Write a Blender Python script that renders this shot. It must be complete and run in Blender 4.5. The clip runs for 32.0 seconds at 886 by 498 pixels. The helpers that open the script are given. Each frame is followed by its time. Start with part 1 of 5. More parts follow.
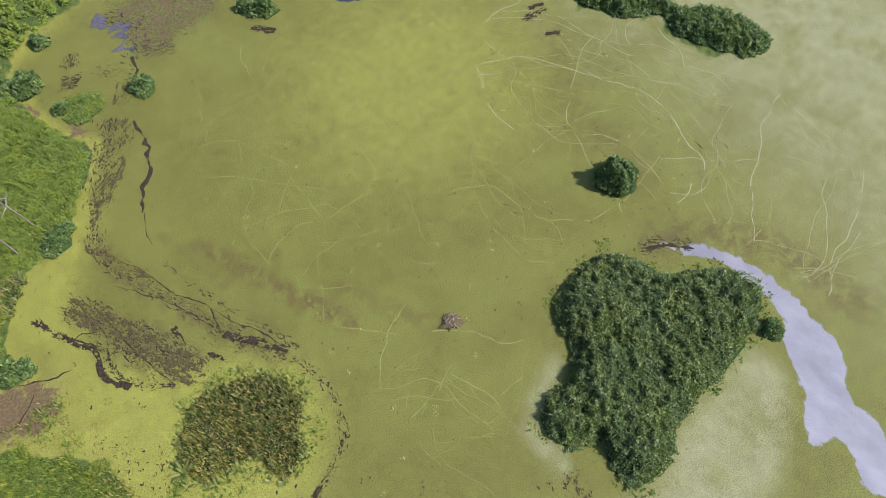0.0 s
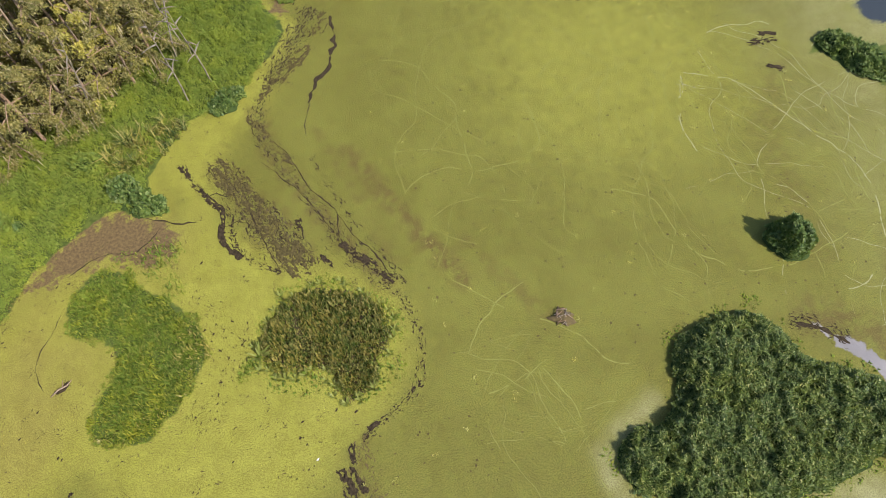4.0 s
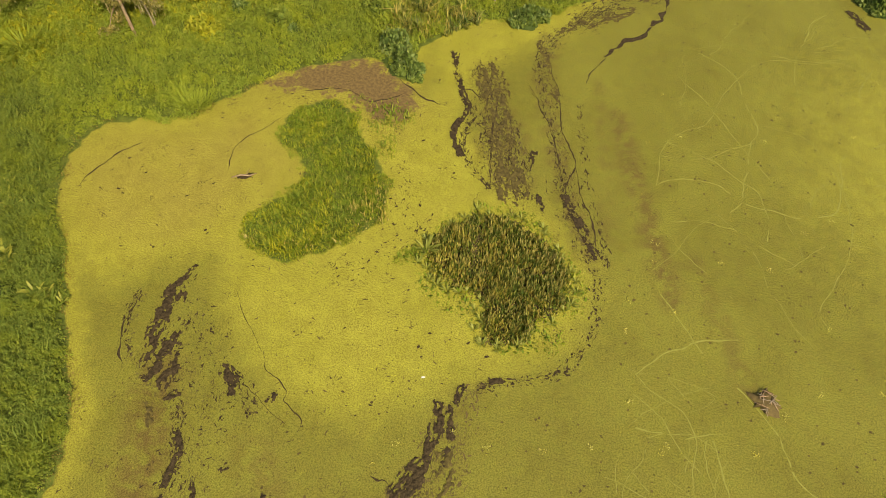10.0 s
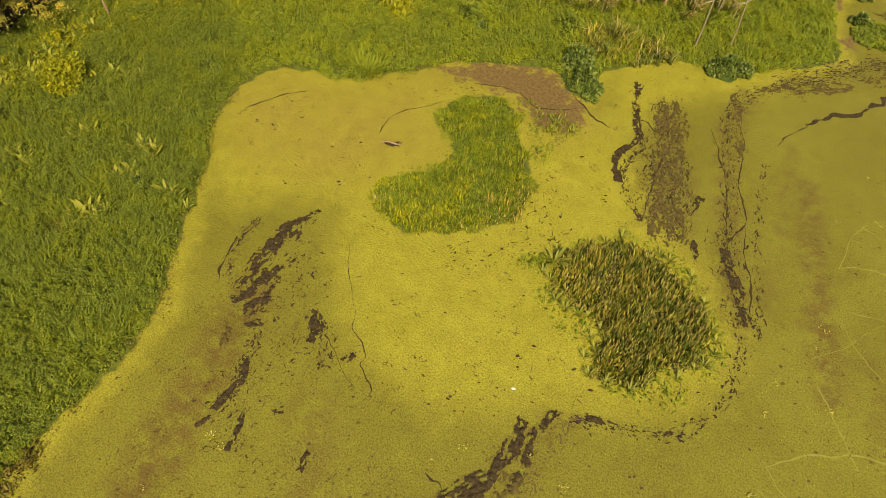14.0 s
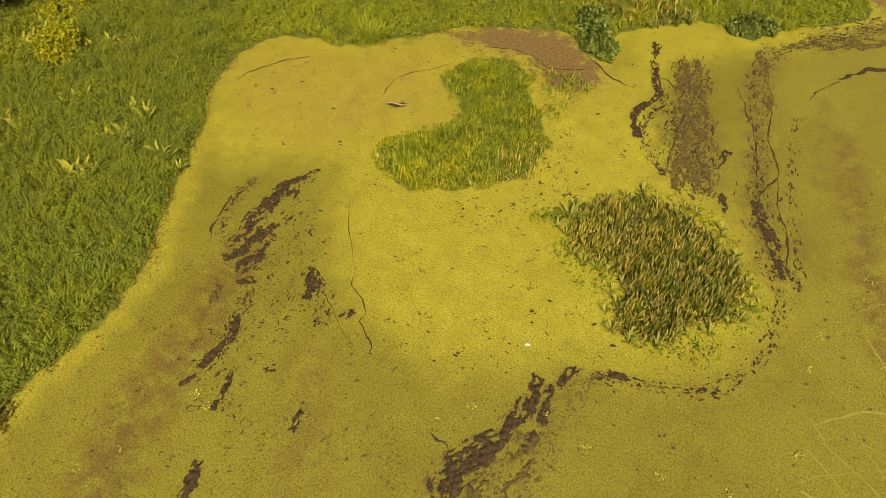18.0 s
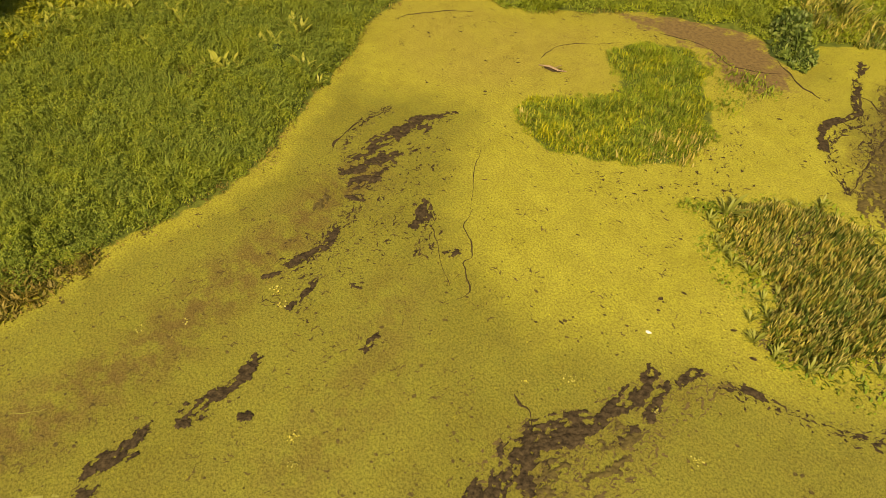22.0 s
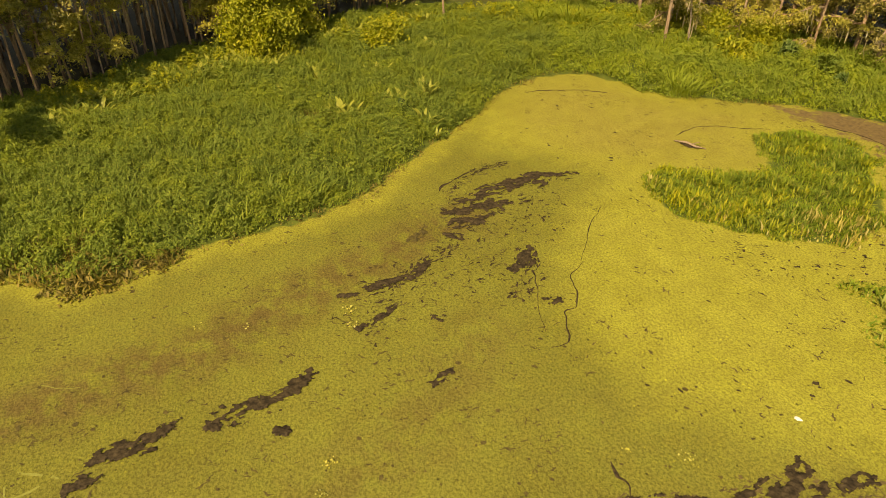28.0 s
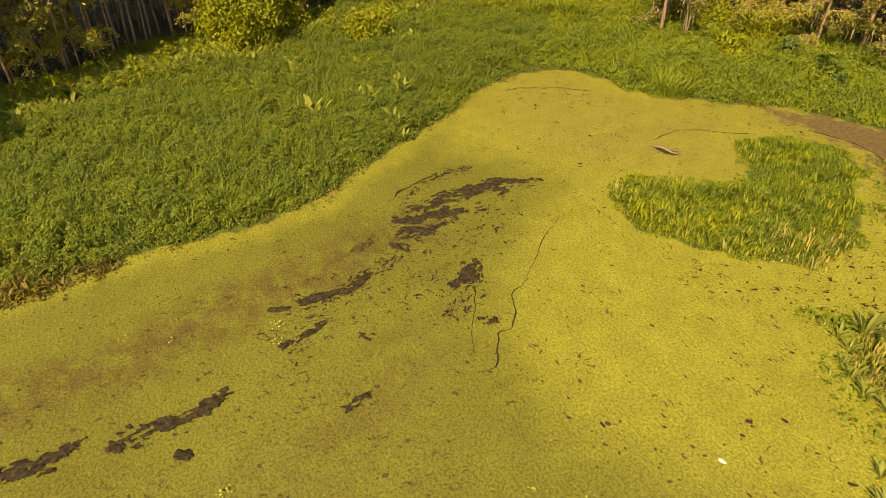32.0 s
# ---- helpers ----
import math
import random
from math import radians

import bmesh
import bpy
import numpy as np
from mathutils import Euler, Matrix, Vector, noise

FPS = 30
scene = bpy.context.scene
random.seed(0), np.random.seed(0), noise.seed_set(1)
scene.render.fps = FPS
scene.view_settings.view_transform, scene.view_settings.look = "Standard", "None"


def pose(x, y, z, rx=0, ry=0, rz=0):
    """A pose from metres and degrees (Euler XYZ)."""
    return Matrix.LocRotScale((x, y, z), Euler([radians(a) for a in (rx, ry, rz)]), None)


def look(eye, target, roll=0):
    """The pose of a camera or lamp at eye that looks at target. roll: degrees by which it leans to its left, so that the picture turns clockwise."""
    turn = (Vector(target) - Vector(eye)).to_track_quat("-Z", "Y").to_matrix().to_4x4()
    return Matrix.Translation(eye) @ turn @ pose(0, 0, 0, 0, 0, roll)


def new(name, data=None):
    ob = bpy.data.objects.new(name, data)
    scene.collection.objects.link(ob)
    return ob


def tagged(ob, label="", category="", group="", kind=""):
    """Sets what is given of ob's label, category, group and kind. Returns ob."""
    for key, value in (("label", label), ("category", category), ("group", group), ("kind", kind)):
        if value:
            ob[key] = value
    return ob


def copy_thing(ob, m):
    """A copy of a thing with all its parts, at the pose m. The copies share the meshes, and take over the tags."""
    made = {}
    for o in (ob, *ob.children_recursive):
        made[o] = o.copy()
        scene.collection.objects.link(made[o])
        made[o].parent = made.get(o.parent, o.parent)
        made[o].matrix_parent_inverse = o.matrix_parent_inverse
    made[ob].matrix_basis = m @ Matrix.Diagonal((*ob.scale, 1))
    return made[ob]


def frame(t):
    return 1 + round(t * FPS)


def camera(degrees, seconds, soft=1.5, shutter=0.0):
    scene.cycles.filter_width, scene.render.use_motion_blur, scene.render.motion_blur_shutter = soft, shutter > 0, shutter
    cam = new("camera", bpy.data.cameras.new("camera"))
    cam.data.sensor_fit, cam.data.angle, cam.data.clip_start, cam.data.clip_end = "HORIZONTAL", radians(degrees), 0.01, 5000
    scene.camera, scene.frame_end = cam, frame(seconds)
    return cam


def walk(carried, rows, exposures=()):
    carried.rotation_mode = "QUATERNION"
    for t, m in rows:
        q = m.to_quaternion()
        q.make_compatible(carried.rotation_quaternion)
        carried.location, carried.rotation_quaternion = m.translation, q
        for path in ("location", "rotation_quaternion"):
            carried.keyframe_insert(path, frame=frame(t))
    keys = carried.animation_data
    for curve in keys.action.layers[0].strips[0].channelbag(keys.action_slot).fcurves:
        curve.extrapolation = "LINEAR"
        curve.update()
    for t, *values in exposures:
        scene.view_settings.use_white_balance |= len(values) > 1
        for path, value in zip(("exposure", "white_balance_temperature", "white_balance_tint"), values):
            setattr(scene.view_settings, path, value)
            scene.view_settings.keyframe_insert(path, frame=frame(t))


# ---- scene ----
cam = camera(68.13, 32.0, soft=0.6)
PATH = [
    (0, (2.744, 1.345, 30.410), (5.850, 4.994, 21.633), -6.39),
    (0.5, (2.469, 1.510, 30.122), (5.480, 5.287, 21.366), -5.37),
    (1, (2.215, 1.674, 29.874), (5.079, 5.551, 21.113), -4.64),
    (1.5, (1.995, 1.832, 29.688), (4.750, 5.817, 20.940), -3.84),
    (2, (1.817, 1.981, 29.554), (4.394, 6.017, 20.775), -3.33),
    (2.5, (1.681, 2.104, 29.433), (4.052, 6.231, 20.639), -2.70),
    (3, (1.579, 2.173, 29.286), (3.737, 6.347, 20.459), -2.04),
    (3.5, (1.498, 2.186, 29.109), (3.452, 6.448, 20.276), -1.90),
    (5.5, (0.974, 1.691, 27.369), (2.063, 6.444, 18.638), -0.98),
    (6, (0.723, 1.615, 26.820), (1.615, 6.479, 18.128), -0.75),
    (6.5, (0.491, 1.508, 26.278), (1.237, 6.464, 17.625), -0.01),
    (7, (0.284, 1.361, 25.761), (0.863, 6.421, 17.154), 0.48),
    (7.5, (0.102, 1.188, 25.278), (0.522, 6.341, 16.719), 1.09),
    (8, (-0.046, 1.011, 24.828), (0.195, 6.242, 16.308), 1.68),
    (8.5, (-0.147, 0.850, 24.399), (-0.102, 6.132, 15.908), 2.33),
    (9, (-0.192, 0.716, 23.983), (-0.405, 6.010, 15.502), 2.91),
    (9.5, (-0.187, 0.608, 23.575), (-0.652, 5.888, 15.095), 3.42),
    (10, (-0.142, 0.514, 23.166), (-0.872, 5.766, 14.687), 3.61),
    (10.5, (-0.061, 0.419, 22.743), (-1.032, 5.642, 14.271), 3.99),
    (11, (0.044, 0.307, 22.302), (-1.223, 5.493, 13.847), 3.77),
    (11.5, (0.150, 0.170, 21.851), (-1.381, 5.315, 13.414), 3.85),
    (12, (0.226, 0.007, 21.392), (-1.565, 5.098, 12.973), 3.93),
    (12.5, (0.264, -0.166, 20.925), (-1.723, 4.841, 12.500), 4.41),
    (13, (0.281, -0.337, 20.451), (-1.864, 4.566, 12.004), 4.93),
    (13.5, (0.293, -0.500, 19.973), (-2.295, 4.776, 11.882), 4.93),
    (15.5, (0.880, -0.754, 18.513), (-2.204, 4.825, 10.808), 2.49),
    (16, (0.958, -0.821, 18.152), (-2.139, 4.721, 10.426), 2.15),
    (16.5, (1.038, -0.894, 17.778), (-2.156, 4.614, 10.067), 1.86),
    (17, (1.123, -0.965, 17.395), (-2.096, 4.575, 9.717), 1.60),
    (17.5, (1.209, -1.026, 17.018), (-2.025, 4.525, 9.354), 1.15),
    (18, (1.281, -1.081, 16.649), (-1.986, 4.499, 9.020), 0.69),
    (18.5, (1.320, -1.143, 16.281), (-1.960, 4.394, 8.627), 0.76),
    (19, (1.324, -1.223, 15.905), (-2.099, 4.233, 8.256), 1.36),
    (19.5, (1.309, -1.331, 15.510), (-2.325, 4.019, 7.883), 1.73),
    (20, (1.294, -1.461, 15.093), (-2.511, 3.836, 7.513), 2.61),
    (20.5, (1.298, -1.584, 14.658), (-2.800, 3.757, 7.263), 3.28),
    (21, (1.344, -1.655, 14.202), (-2.973, 3.598, 6.869), 3.62),
    (21.5, (1.447, -1.647, 13.713), (-3.086, 3.434, 6.389), 3.68),
    (22, (1.591, -1.577, 13.197), (-3.287, 3.273, 5.938), 2.98),
    (22.5, (1.732, -1.490, 12.691), (-3.495, 3.126, 5.524), 2.11),
    (23, (1.833, -1.423, 12.235), (-3.592, 2.976, 5.078), 2.31),
    (23.5, (1.898, -1.384, 11.826), (-3.713, 2.815, 4.692), 2.61),
    (24, (1.956, -1.363, 11.441), (-3.830, 2.604, 4.314), 2.74),
    (24.5, (2.021, -1.351, 11.063), (-3.928, 2.356, 3.931), 2.36),
    (26.5, (2.193, -1.308, 9.832), (-4.187, 2.526, 3.154), 1.04),
    (27, (2.179, -1.260, 9.767), (-4.446, 2.710, 3.416), 0.90),
    (27.5, (2.155, -1.206, 9.748), (-4.711, 2.900, 3.747), 0.96),
    (28, (2.117, -1.127, 9.770), (-4.979, 3.071, 4.110), 0.90),
    (28.5, (2.079, -1.002, 9.801), (-5.087, 3.169, 4.210), 0.75),
    (29, (2.061, -0.817, 9.818), (-5.414, 3.487, 4.758), 0.86),
    (29.5, (2.070, -0.565, 9.829), (-5.496, 3.719, 4.890), 0.72),
    (30, (2.105, -0.246, 9.864), (-5.105, 3.783, 4.227), 0.55),
    (30.5, (2.170, 0.132, 9.938), (-4.977, 4.013, 4.120), 0.33),
    (31, (2.256, 0.534, 10.036), (-4.902, 4.313, 4.163), 0.23),
    (31.5, (2.335, 0.911, 10.124), (-4.843, 4.613, 4.228), 0.13),
    (32, (2.394, 1.248, 10.193), (-4.759, 4.966, 4.276), 0.37),
]
# exposure in stops, white balance in kelvin and tint
LIGHT = [
    (0, 0.40, 5550, 18), (3.5, 0.43, 6150, 14), (6, 0.41, 7500, 7), (9, 0.40, 9200, 5),
    (13, 0.32, 11800, 5), (19, 0.40, 13400, 9), (24, 0.43, 13400, 10), (28, 0.45, 13200, 10), (32, 0.42, 13000, 10),
]
walk(cam, [(t, look(eye, target, roll)) for t, eye, target, roll in PATH], LIGHT)

# ---- light ----
SUN = Vector((0.57, -0.82, 1.05))
world = bpy.data.worlds.new("sky")
scene.world = world
world.use_nodes = True
wn = world.node_tree.nodes
sky = wn.new("ShaderNodeTexSky")
sky.sky_type = "NISHITA"
sky.sun_disc = False
sky.sun_elevation = math.asin(SUN.normalized().z)
sky.sun_rotation = math.atan2(SUN.x, SUN.y)
world.node_tree.links.new(sky.outputs[0], wn["Background"].inputs[0])
wn["Background"].inputs[1].default_value = 0.12
lamp = bpy.data.lights.new("sun", "SUN")
lamp.energy, lamp.angle, lamp.color = 4.2, radians(0.6), (1.0, 0.94, 0.84)
sun = new("sun", lamp)
sun.matrix_world = look(SUN * 60, (0, 0, 0))


# ---- materials ----
class Nodes:
    """A small writer of node materials."""

    def __init__(self, name, rough=0.7, spec=0.3):
        self.m = bpy.data.materials.new(name)
        self.m.use_nodes = True
        self.t = self.m.node_tree
        self.b = self.t.nodes["Principled BSDF"]
        self.b.inputs["Roughness"].default_value = rough
        self.b.inputs["Specular IOR Level"].default_value = spec

    def put(self, socket, v):
        if isinstance(v, bpy.types.NodeSocket):
            self.t.links.new(v, socket)
        elif isinstance(v, tuple) and len(v) == 3 and socket.type == "RGBA":
            socket.default_value = (*v, 1)
        else:
            socket.default_value = v

    def node(self, kind, ins=(), out=0, operation="", interpolation="", feature="", attribute=""):
        n = self.t.nodes.new("ShaderNode" + kind)
        if operation:
            n.operation = operation
        if interpolation:
            n.interpolation_type = interpolation
        if feature:
            n.feature = feature
        if attribute:
            n.attribute_name = attribute
        for k, v in (ins.items() if isinstance(ins, dict) else enumerate(ins)):
            self.put(n.inputs[k], v)
        return n.outputs[out]

    def pos(self, scale=(1, 1, 1), shift=(0, 0, 0)):
        c = self.node("TexCoord", out="Object")
        return self.node("Mapping", {"Vector": c, "Scale": scale, "Location": shift})

    def noise(self, scale, detail=3.0, rough=0.55, vec=None, twist=0.0):
        return self.node("TexNoise", {"Vector": vec or self.pos(), "Scale": scale, "Detail": detail, "Roughness": rough, "Distortion": twist})

    def math(self, op, a, b=0.0, c=0.0):
        return self.node("Math", (a, b, c), operation=op)

    def span(self, v, a, b, lo=0.0, hi=1.0):
        return self.node("MapRange", {"Value": v, "From Min": a, "From Max": b, "To Min": lo, "To Max": hi}, interpolation="SMOOTHSTEP")

    def mix(self, f, a, b, how="MIX"):
        n = self.t.nodes.new("ShaderNodeMix")
        n.data_type, n.blend_type = "RGBA", how
        for i, v in ((0, f), (6, a), (7, b)):
            self.put(n.inputs[i], v)
        return n.outputs[2]

    def ramp(self, v, *stops):
        n = self.t.nodes.new("ShaderNodeValToRGB")
        e = n.color_ramp.elements
        while len(e) < len(stops):
            e.new(0.5)
        for x, (at, col) in zip(e, stops):
            x.position, x.color = at, (*col, 1)
        self.put(n.inputs[0], v)
        return n.outputs[0]

    def field(self, name):
        return self.node("Attribute", out="Fac", attribute=name)

    def done(self, colour, bump=None, strength=0.4, depth=0.02, rough=None):
        self.put(self.b.inputs["Base Color"], colour)
        if bump is not None:
            self.put(self.b.inputs["Normal"], self.node("Bump", {"Height": bump, "Strength": strength, "Distance": depth}))
        if rough is not None:
            self.put(self.b.inputs["Roughness"], rough)
        return self.m


def duckweed():
    """The whole ground: floating duckweed, mud, open water and the soil of the banks, by fields laid on the sheet."""
    n = Nodes("duckweed", 0.62, 0.2)
    p = n.pos()
    fine, mid, big = n.noise(17, 6, 0.82, p), n.noise(2.6, 4, 0.6, p), n.noise(0.22, 3, 0.5, p, 0.8)
    col = n.mix(n.span(big, 0.35, 0.65), (0.188, 0.192, 0.037), (0.226, 0.236, 0.046))
    col = n.mix(n.span(mid, 0.3, 0.72, 0.0, 0.45), col, (0.236, 0.226, 0.039))
    # fresh dense mats
    ragged = n.math("ADD", n.field("bright"), n.math("MULTIPLY", n.math("SUBTRACT", n.noise(1.3, 6, 0.68, p), 0.5), 0.6))
    fresh = n.mix(n.span(n.noise(0.6, 5, 0.65, p), 0.3, 0.7), (0.335, 0.338, 0.054), (0.378, 0.378, 0.066))
    col = n.mix(n.span(ragged, 0.1, 0.95), col, fresh)
    # the drying, tan weed of the still lagoon
    tan = n.math("MULTIPLY", n.field("tan"), n.span(n.noise(0.5, 4, 0.6, p), 0.25, 0.6, 0.5, 1.0))
    col = n.mix(tan, col, n.mix(mid, (0.315, 0.285, 0.062), (0.345, 0.307, 0.076)))
    # pale weed by the island, and haze over the east painted in as paleness
    pale = n.math("MULTIPLY", n.field("pale"), n.span(n.noise(0.45, 6, 0.65, p), 0.25, 0.65, 0.3, 1.0))
    col = n.mix(pale, col, n.mix(mid, (0.36, 0.36, 0.16), (0.47, 0.46, 0.25)))
    # thin weed through which the brown bottom shows
    thin = n.math("MULTIPLY", n.field("thin"), n.span(n.noise(1.5, 7, 0.72, p), 0.34, 0.60))
    col = n.mix(thin, col, n.mix(mid, (0.125, 0.09, 0.03), (0.185, 0.14, 0.042)))
    drift = n.noise(1.1, 6, 0.7, n.pos((1, 0.55, 1), (9, 4, 0)))
    col = n.mix(n.span(drift, 0.5, 0.34, 0.0, 0.28), col, n.mix(1.0, col, (0.74, 0.68, 0.6), "MULTIPLY"))
    # fine grain of single plants
    col = n.mix(n.span(fine, 0.57, 0.41, 0.0, 0.88), col, n.mix(1.0, col, (0.45, 0.43, 0.38), "MULTIPLY"))
    col = n.mix(n.span(n.noise(30, 3, 0.7, p), 0.54, 0.70, 0.0, 0.5), col, n.mix(1.0, col, (1.8, 1.75, 1.7), "MULTIPLY"))
    clots = n.noise(8.5, 4, 0.65, p)
    col = n.mix(n.span(clots, 0.56, 0.68, 0.0, 0.35), col, n.mix(1.0, col, (0.58, 0.55, 0.48), "MULTIPLY"))
    speck = n.node("TexVoronoi", {"Vector": p, "Scale": 5.2, "Randomness": 1.0}, out="Distance")
    col = n.mix(n.math("MULTIPLY", n.span(speck, 0.16, 0.10), n.span(n.noise(1.9, 3, 0.6, p), 0.5, 0.6)), col, n.mix(1.0, col, (1.5, 1.45, 1.2), "MULTIPLY"))
    speck2 = n.node("TexVoronoi", {"Vector": n.pos((1, 1, 1), (31, 17, 0)), "Scale": 4.1, "Randomness": 1.0}, out="Distance")
    col = n.mix(n.math("MULTIPLY", n.span(speck2, 0.15, 0.09), n.span(n.noise(1.3, 3, 0.6, n.pos((1, 1, 1), (5, 0, 0))), 0.52, 0.6)), col, n.mix(1.0, col, (0.34, 0.33, 0.3), "MULTIPLY"))
    # broken mud; under the reed clump it paints the dark of shaded gaps
    crumbs = n.noise(6.5, 8, 0.74, n.pos((1.3, 0.8, 1), (3, 7, 0)), 0.6)
    mud = n.span(n.math("ADD", n.field("mud"), n.math("MULTIPLY", n.math("SUBTRACT", crumbs, 0.5), 3.2)), 0.46, 0.66)
    mudcol = n.mix(n.span(n.noise(12, 4, 0.7, p), 0.35, 0.65), (0.040, 0.028, 0.018), (0.135, 0.105, 0.055))
    col = n.mix(n.math("MULTIPLY", mud, n.span(n.field("mud"), 0.02, 0.2)), col, mudcol)
    # bare brown mud
    bare = n.span(n.math("ADD", n.field("bare"), n.math("MULTIPLY", n.math("SUBTRACT", n.noise(1.7, 6, 0.72, p), 0.5), 1.9)), 0.4, 0.6)
    bare = n.math("MULTIPLY", bare, n.span(n.field("bare"), 0.05, 0.3))
    col = n.mix(bare, col, n.mix(n.span(n.noise(7, 7, 0.75, p), 0.32, 0.66), (0.10, 0.066, 0.034), (0.20, 0.142, 0.062)))
    # wet silt; its pale lilac-grey is the sky's reflection put into the colour
    wet = n.span(n.math("ADD", n.field("wet"), n.math("MULTIPLY", n.math("SUBTRACT", n.noise(1.4, 6, 0.7, p), 0.5), 0.9)), 0.42, 0.58)
    wet = n.math("MULTIPLY", wet, n.span(n.field("wet"), 0.05, 0.3))
    col = n.mix(wet, col, n.mix(n.span(n.noise(0.7, 6, 0.6, n.pos((1, 0.5, 1))), 0.3, 0.7), (0.235, 0.222, 0.226), (0.335, 0.316, 0.320)))
    deep = n.span(n.math("ADD", n.field("deep"), n.math("MULTIPLY", n.math("SUBTRACT", n.noise(0.8, 4, 0.6, p), 0.5), 0.5)), 0.42, 0.58)
    col = n.mix(deep, col, (0.045, 0.055, 0.065))
    # soil and litter of the banks
    soil = n.mix(n.span(mid, 0.35, 0.65), (0.06, 0.085, 0.018), (0.115, 0.145, 0.028))
    land = n.span(n.math("ADD", n.field("bank"), n.math("MULTIPLY", n.math("SUBTRACT", n.noise(2.0, 5, 0.65, p), 0.5), 0.5)), 0.4, 0.6)
    col = n.mix(land, col, soil)
    col = n.mix(n.field("litter"), col, n.mix(mid, (0.035, 0.026, 0.016), (0.085, 0.06, 0.032)))
    rough = n.math("SUBTRACT", n.math("SUBTRACT", 0.66, n.math("MULTIPLY", wet, 0.36)), n.math("MULTIPLY", deep, 0.58))
    relief = n.math("ADD", n.math("MULTIPLY", n.noise(14, 4, 0.7, p), 1.0), n.math("MULTIPLY", mud, -0.5))
    return n.done(col, relief, n.math("SUBTRACT", 0.75, n.math("MULTIPLY", deep, 0.48)), 0.03, rough)


def leafy(name, stops, rough=0.5, vein=0.25, spec=0.35, clump=0.7):
    """Leaves whose colour differs from leaf to leaf."""
    n = Nodes(name, rough, spec)
    isl = n.node("NewGeometry", out="Random Per Island")
    obr = n.node("ObjectInfo", out="Random")
    v = n.math("FRACT", n.math("ADD", isl, n.math("MULTIPLY", obr, 0.13)))
    col = n.ramp(v, *stops)
    blotch = n.noise(clump, 5, 0.7)
    col = n.mix(n.span(blotch, 0.42, 0.62, 0.0, 0.8), col, n.mix(1.0, col, (1.28, 1.18, 0.85), "MULTIPLY"))
    grain = n.noise(30, 2, 0.6)
    col = n.mix(n.span(grain, 0.35, 0.75, 0.0, vein), col, n.mix(1.0, col, (0.6, 0.62, 0.5), "MULTIPLY"))
    n.done(col)
    glow = n.node("BsdfTranslucent", {"Color": n.mix(1.0, col, (1.15, 1.2, 0.7), "MULTIPLY")})
    both = n.node("MixShader", (0.28, n.b.outputs[0], glow))
    n.put(n.t.nodes["Material Output"].inputs["Surface"], both)
    return n.m


def earthy(name, a, b, scale=6.0, rough=0.85, strength=0.6, spec=0.2):
    n = Nodes(name, rough, spec)
    v = n.noise(scale, 6, 0.68)
    col = n.mix(n.span(v, 0.3, 0.7), a, b)
    col = n.mix(n.span(n.noise(scale * 9, 3, 0.6), 0.4, 0.75, 0.0, 0.5), col, n.mix(1.0, col, (0.55, 0.55, 0.52), "MULTIPLY"))
    return n.done(col, v, strength, 0.02)


def barky(name, a, b):
    n = Nodes(name, 0.9, 0.15)
    p = n.pos((1, 1, 0.16))
    v = n.noise(16, 5, 0.7, p)
    col = n.mix(n.span(v, 0.32, 0.68), a, b)
    col = n.mix(n.span(n.noise(1.1, 3, 0.6), 0.45, 0.7, 0.0, 0.6), col, (0.20, 0.19, 0.16))
    obr = n.node("ObjectInfo", out="Random")
    col = n.mix(n.math("MULTIPLY", obr, 0.5), col, n.mix(1.0, col, (1.35, 1.05, 0.85), "MULTIPLY"))
    return n.done(col, v, 0.9, 0.03)


M_GROUND = duckweed()
M_MUD = earthy("dark_wet_mud", (0.020, 0.015, 0.010), (0.082, 0.060, 0.034), 11.0, 0.8, 0.8, 0.12)
M_MUDBROWN = earthy("brown_mud", (0.075, 0.055, 0.028), (0.16, 0.12, 0.05), 6.0, 0.8)
M_FILM = earthy("olive_mud_film", (0.055, 0.042, 0.018), (0.13, 0.105, 0.035), 9.0, 0.8)
M_GREY = earthy("grey_mud", (0.075, 0.070, 0.075), (0.15, 0.14, 0.145), 5.0, 0.6)
M_PALEWEED = leafy("pale_floating_leaves", [(0, (0.30, 0.29, 0.07)), (0.6, (0.42, 0.40, 0.12)), (1, (0.52, 0.50, 0.2))], 0.6, spec=0.2)
M_TRAIL = earthy("pale_weed", (0.228, 0.235, 0.054), (0.268, 0.274, 0.075), 3.0, 0.65, 0.3)
M_TRAILPALE = earthy("whitish_weed", (0.30, 0.30, 0.125), (0.37, 0.365, 0.19), 3.0, 0.65, 0.3)
M_BANKLEAF = leafy("bank_leaves", [(0, (0.138, 0.196, 0.043)), (0.5, (0.174, 0.238, 0.049)), (0.85, (0.21, 0.265, 0.056)), (1, (0.26, 0.29, 0.07))], 0.62, clump=0.9, spec=0.14)
M_NORTHLEAF = leafy("north_bank_leaves", [(0, (0.175, 0.245, 0.043)), (0.5, (0.215, 0.285, 0.050)), (0.85, (0.26, 0.315, 0.058)), (1, (0.33, 0.35, 0.085))], 0.62, spec=0.14)
M_BROAD = leafy("broad_leaves", [(0, (0.22, 0.26, 0.05)), (0.5, (0.29, 0.32, 0.065)), (1, (0.38, 0.39, 0.11))], 0.45, spec=0.35)
M_SUNLEAF = leafy("yellowish_leaves", [(0, (0.19, 0.23, 0.030)), (0.5, (0.28, 0.31, 0.040)), (1, (0.38, 0.37, 0.06))], 0.6, spec=0.15)
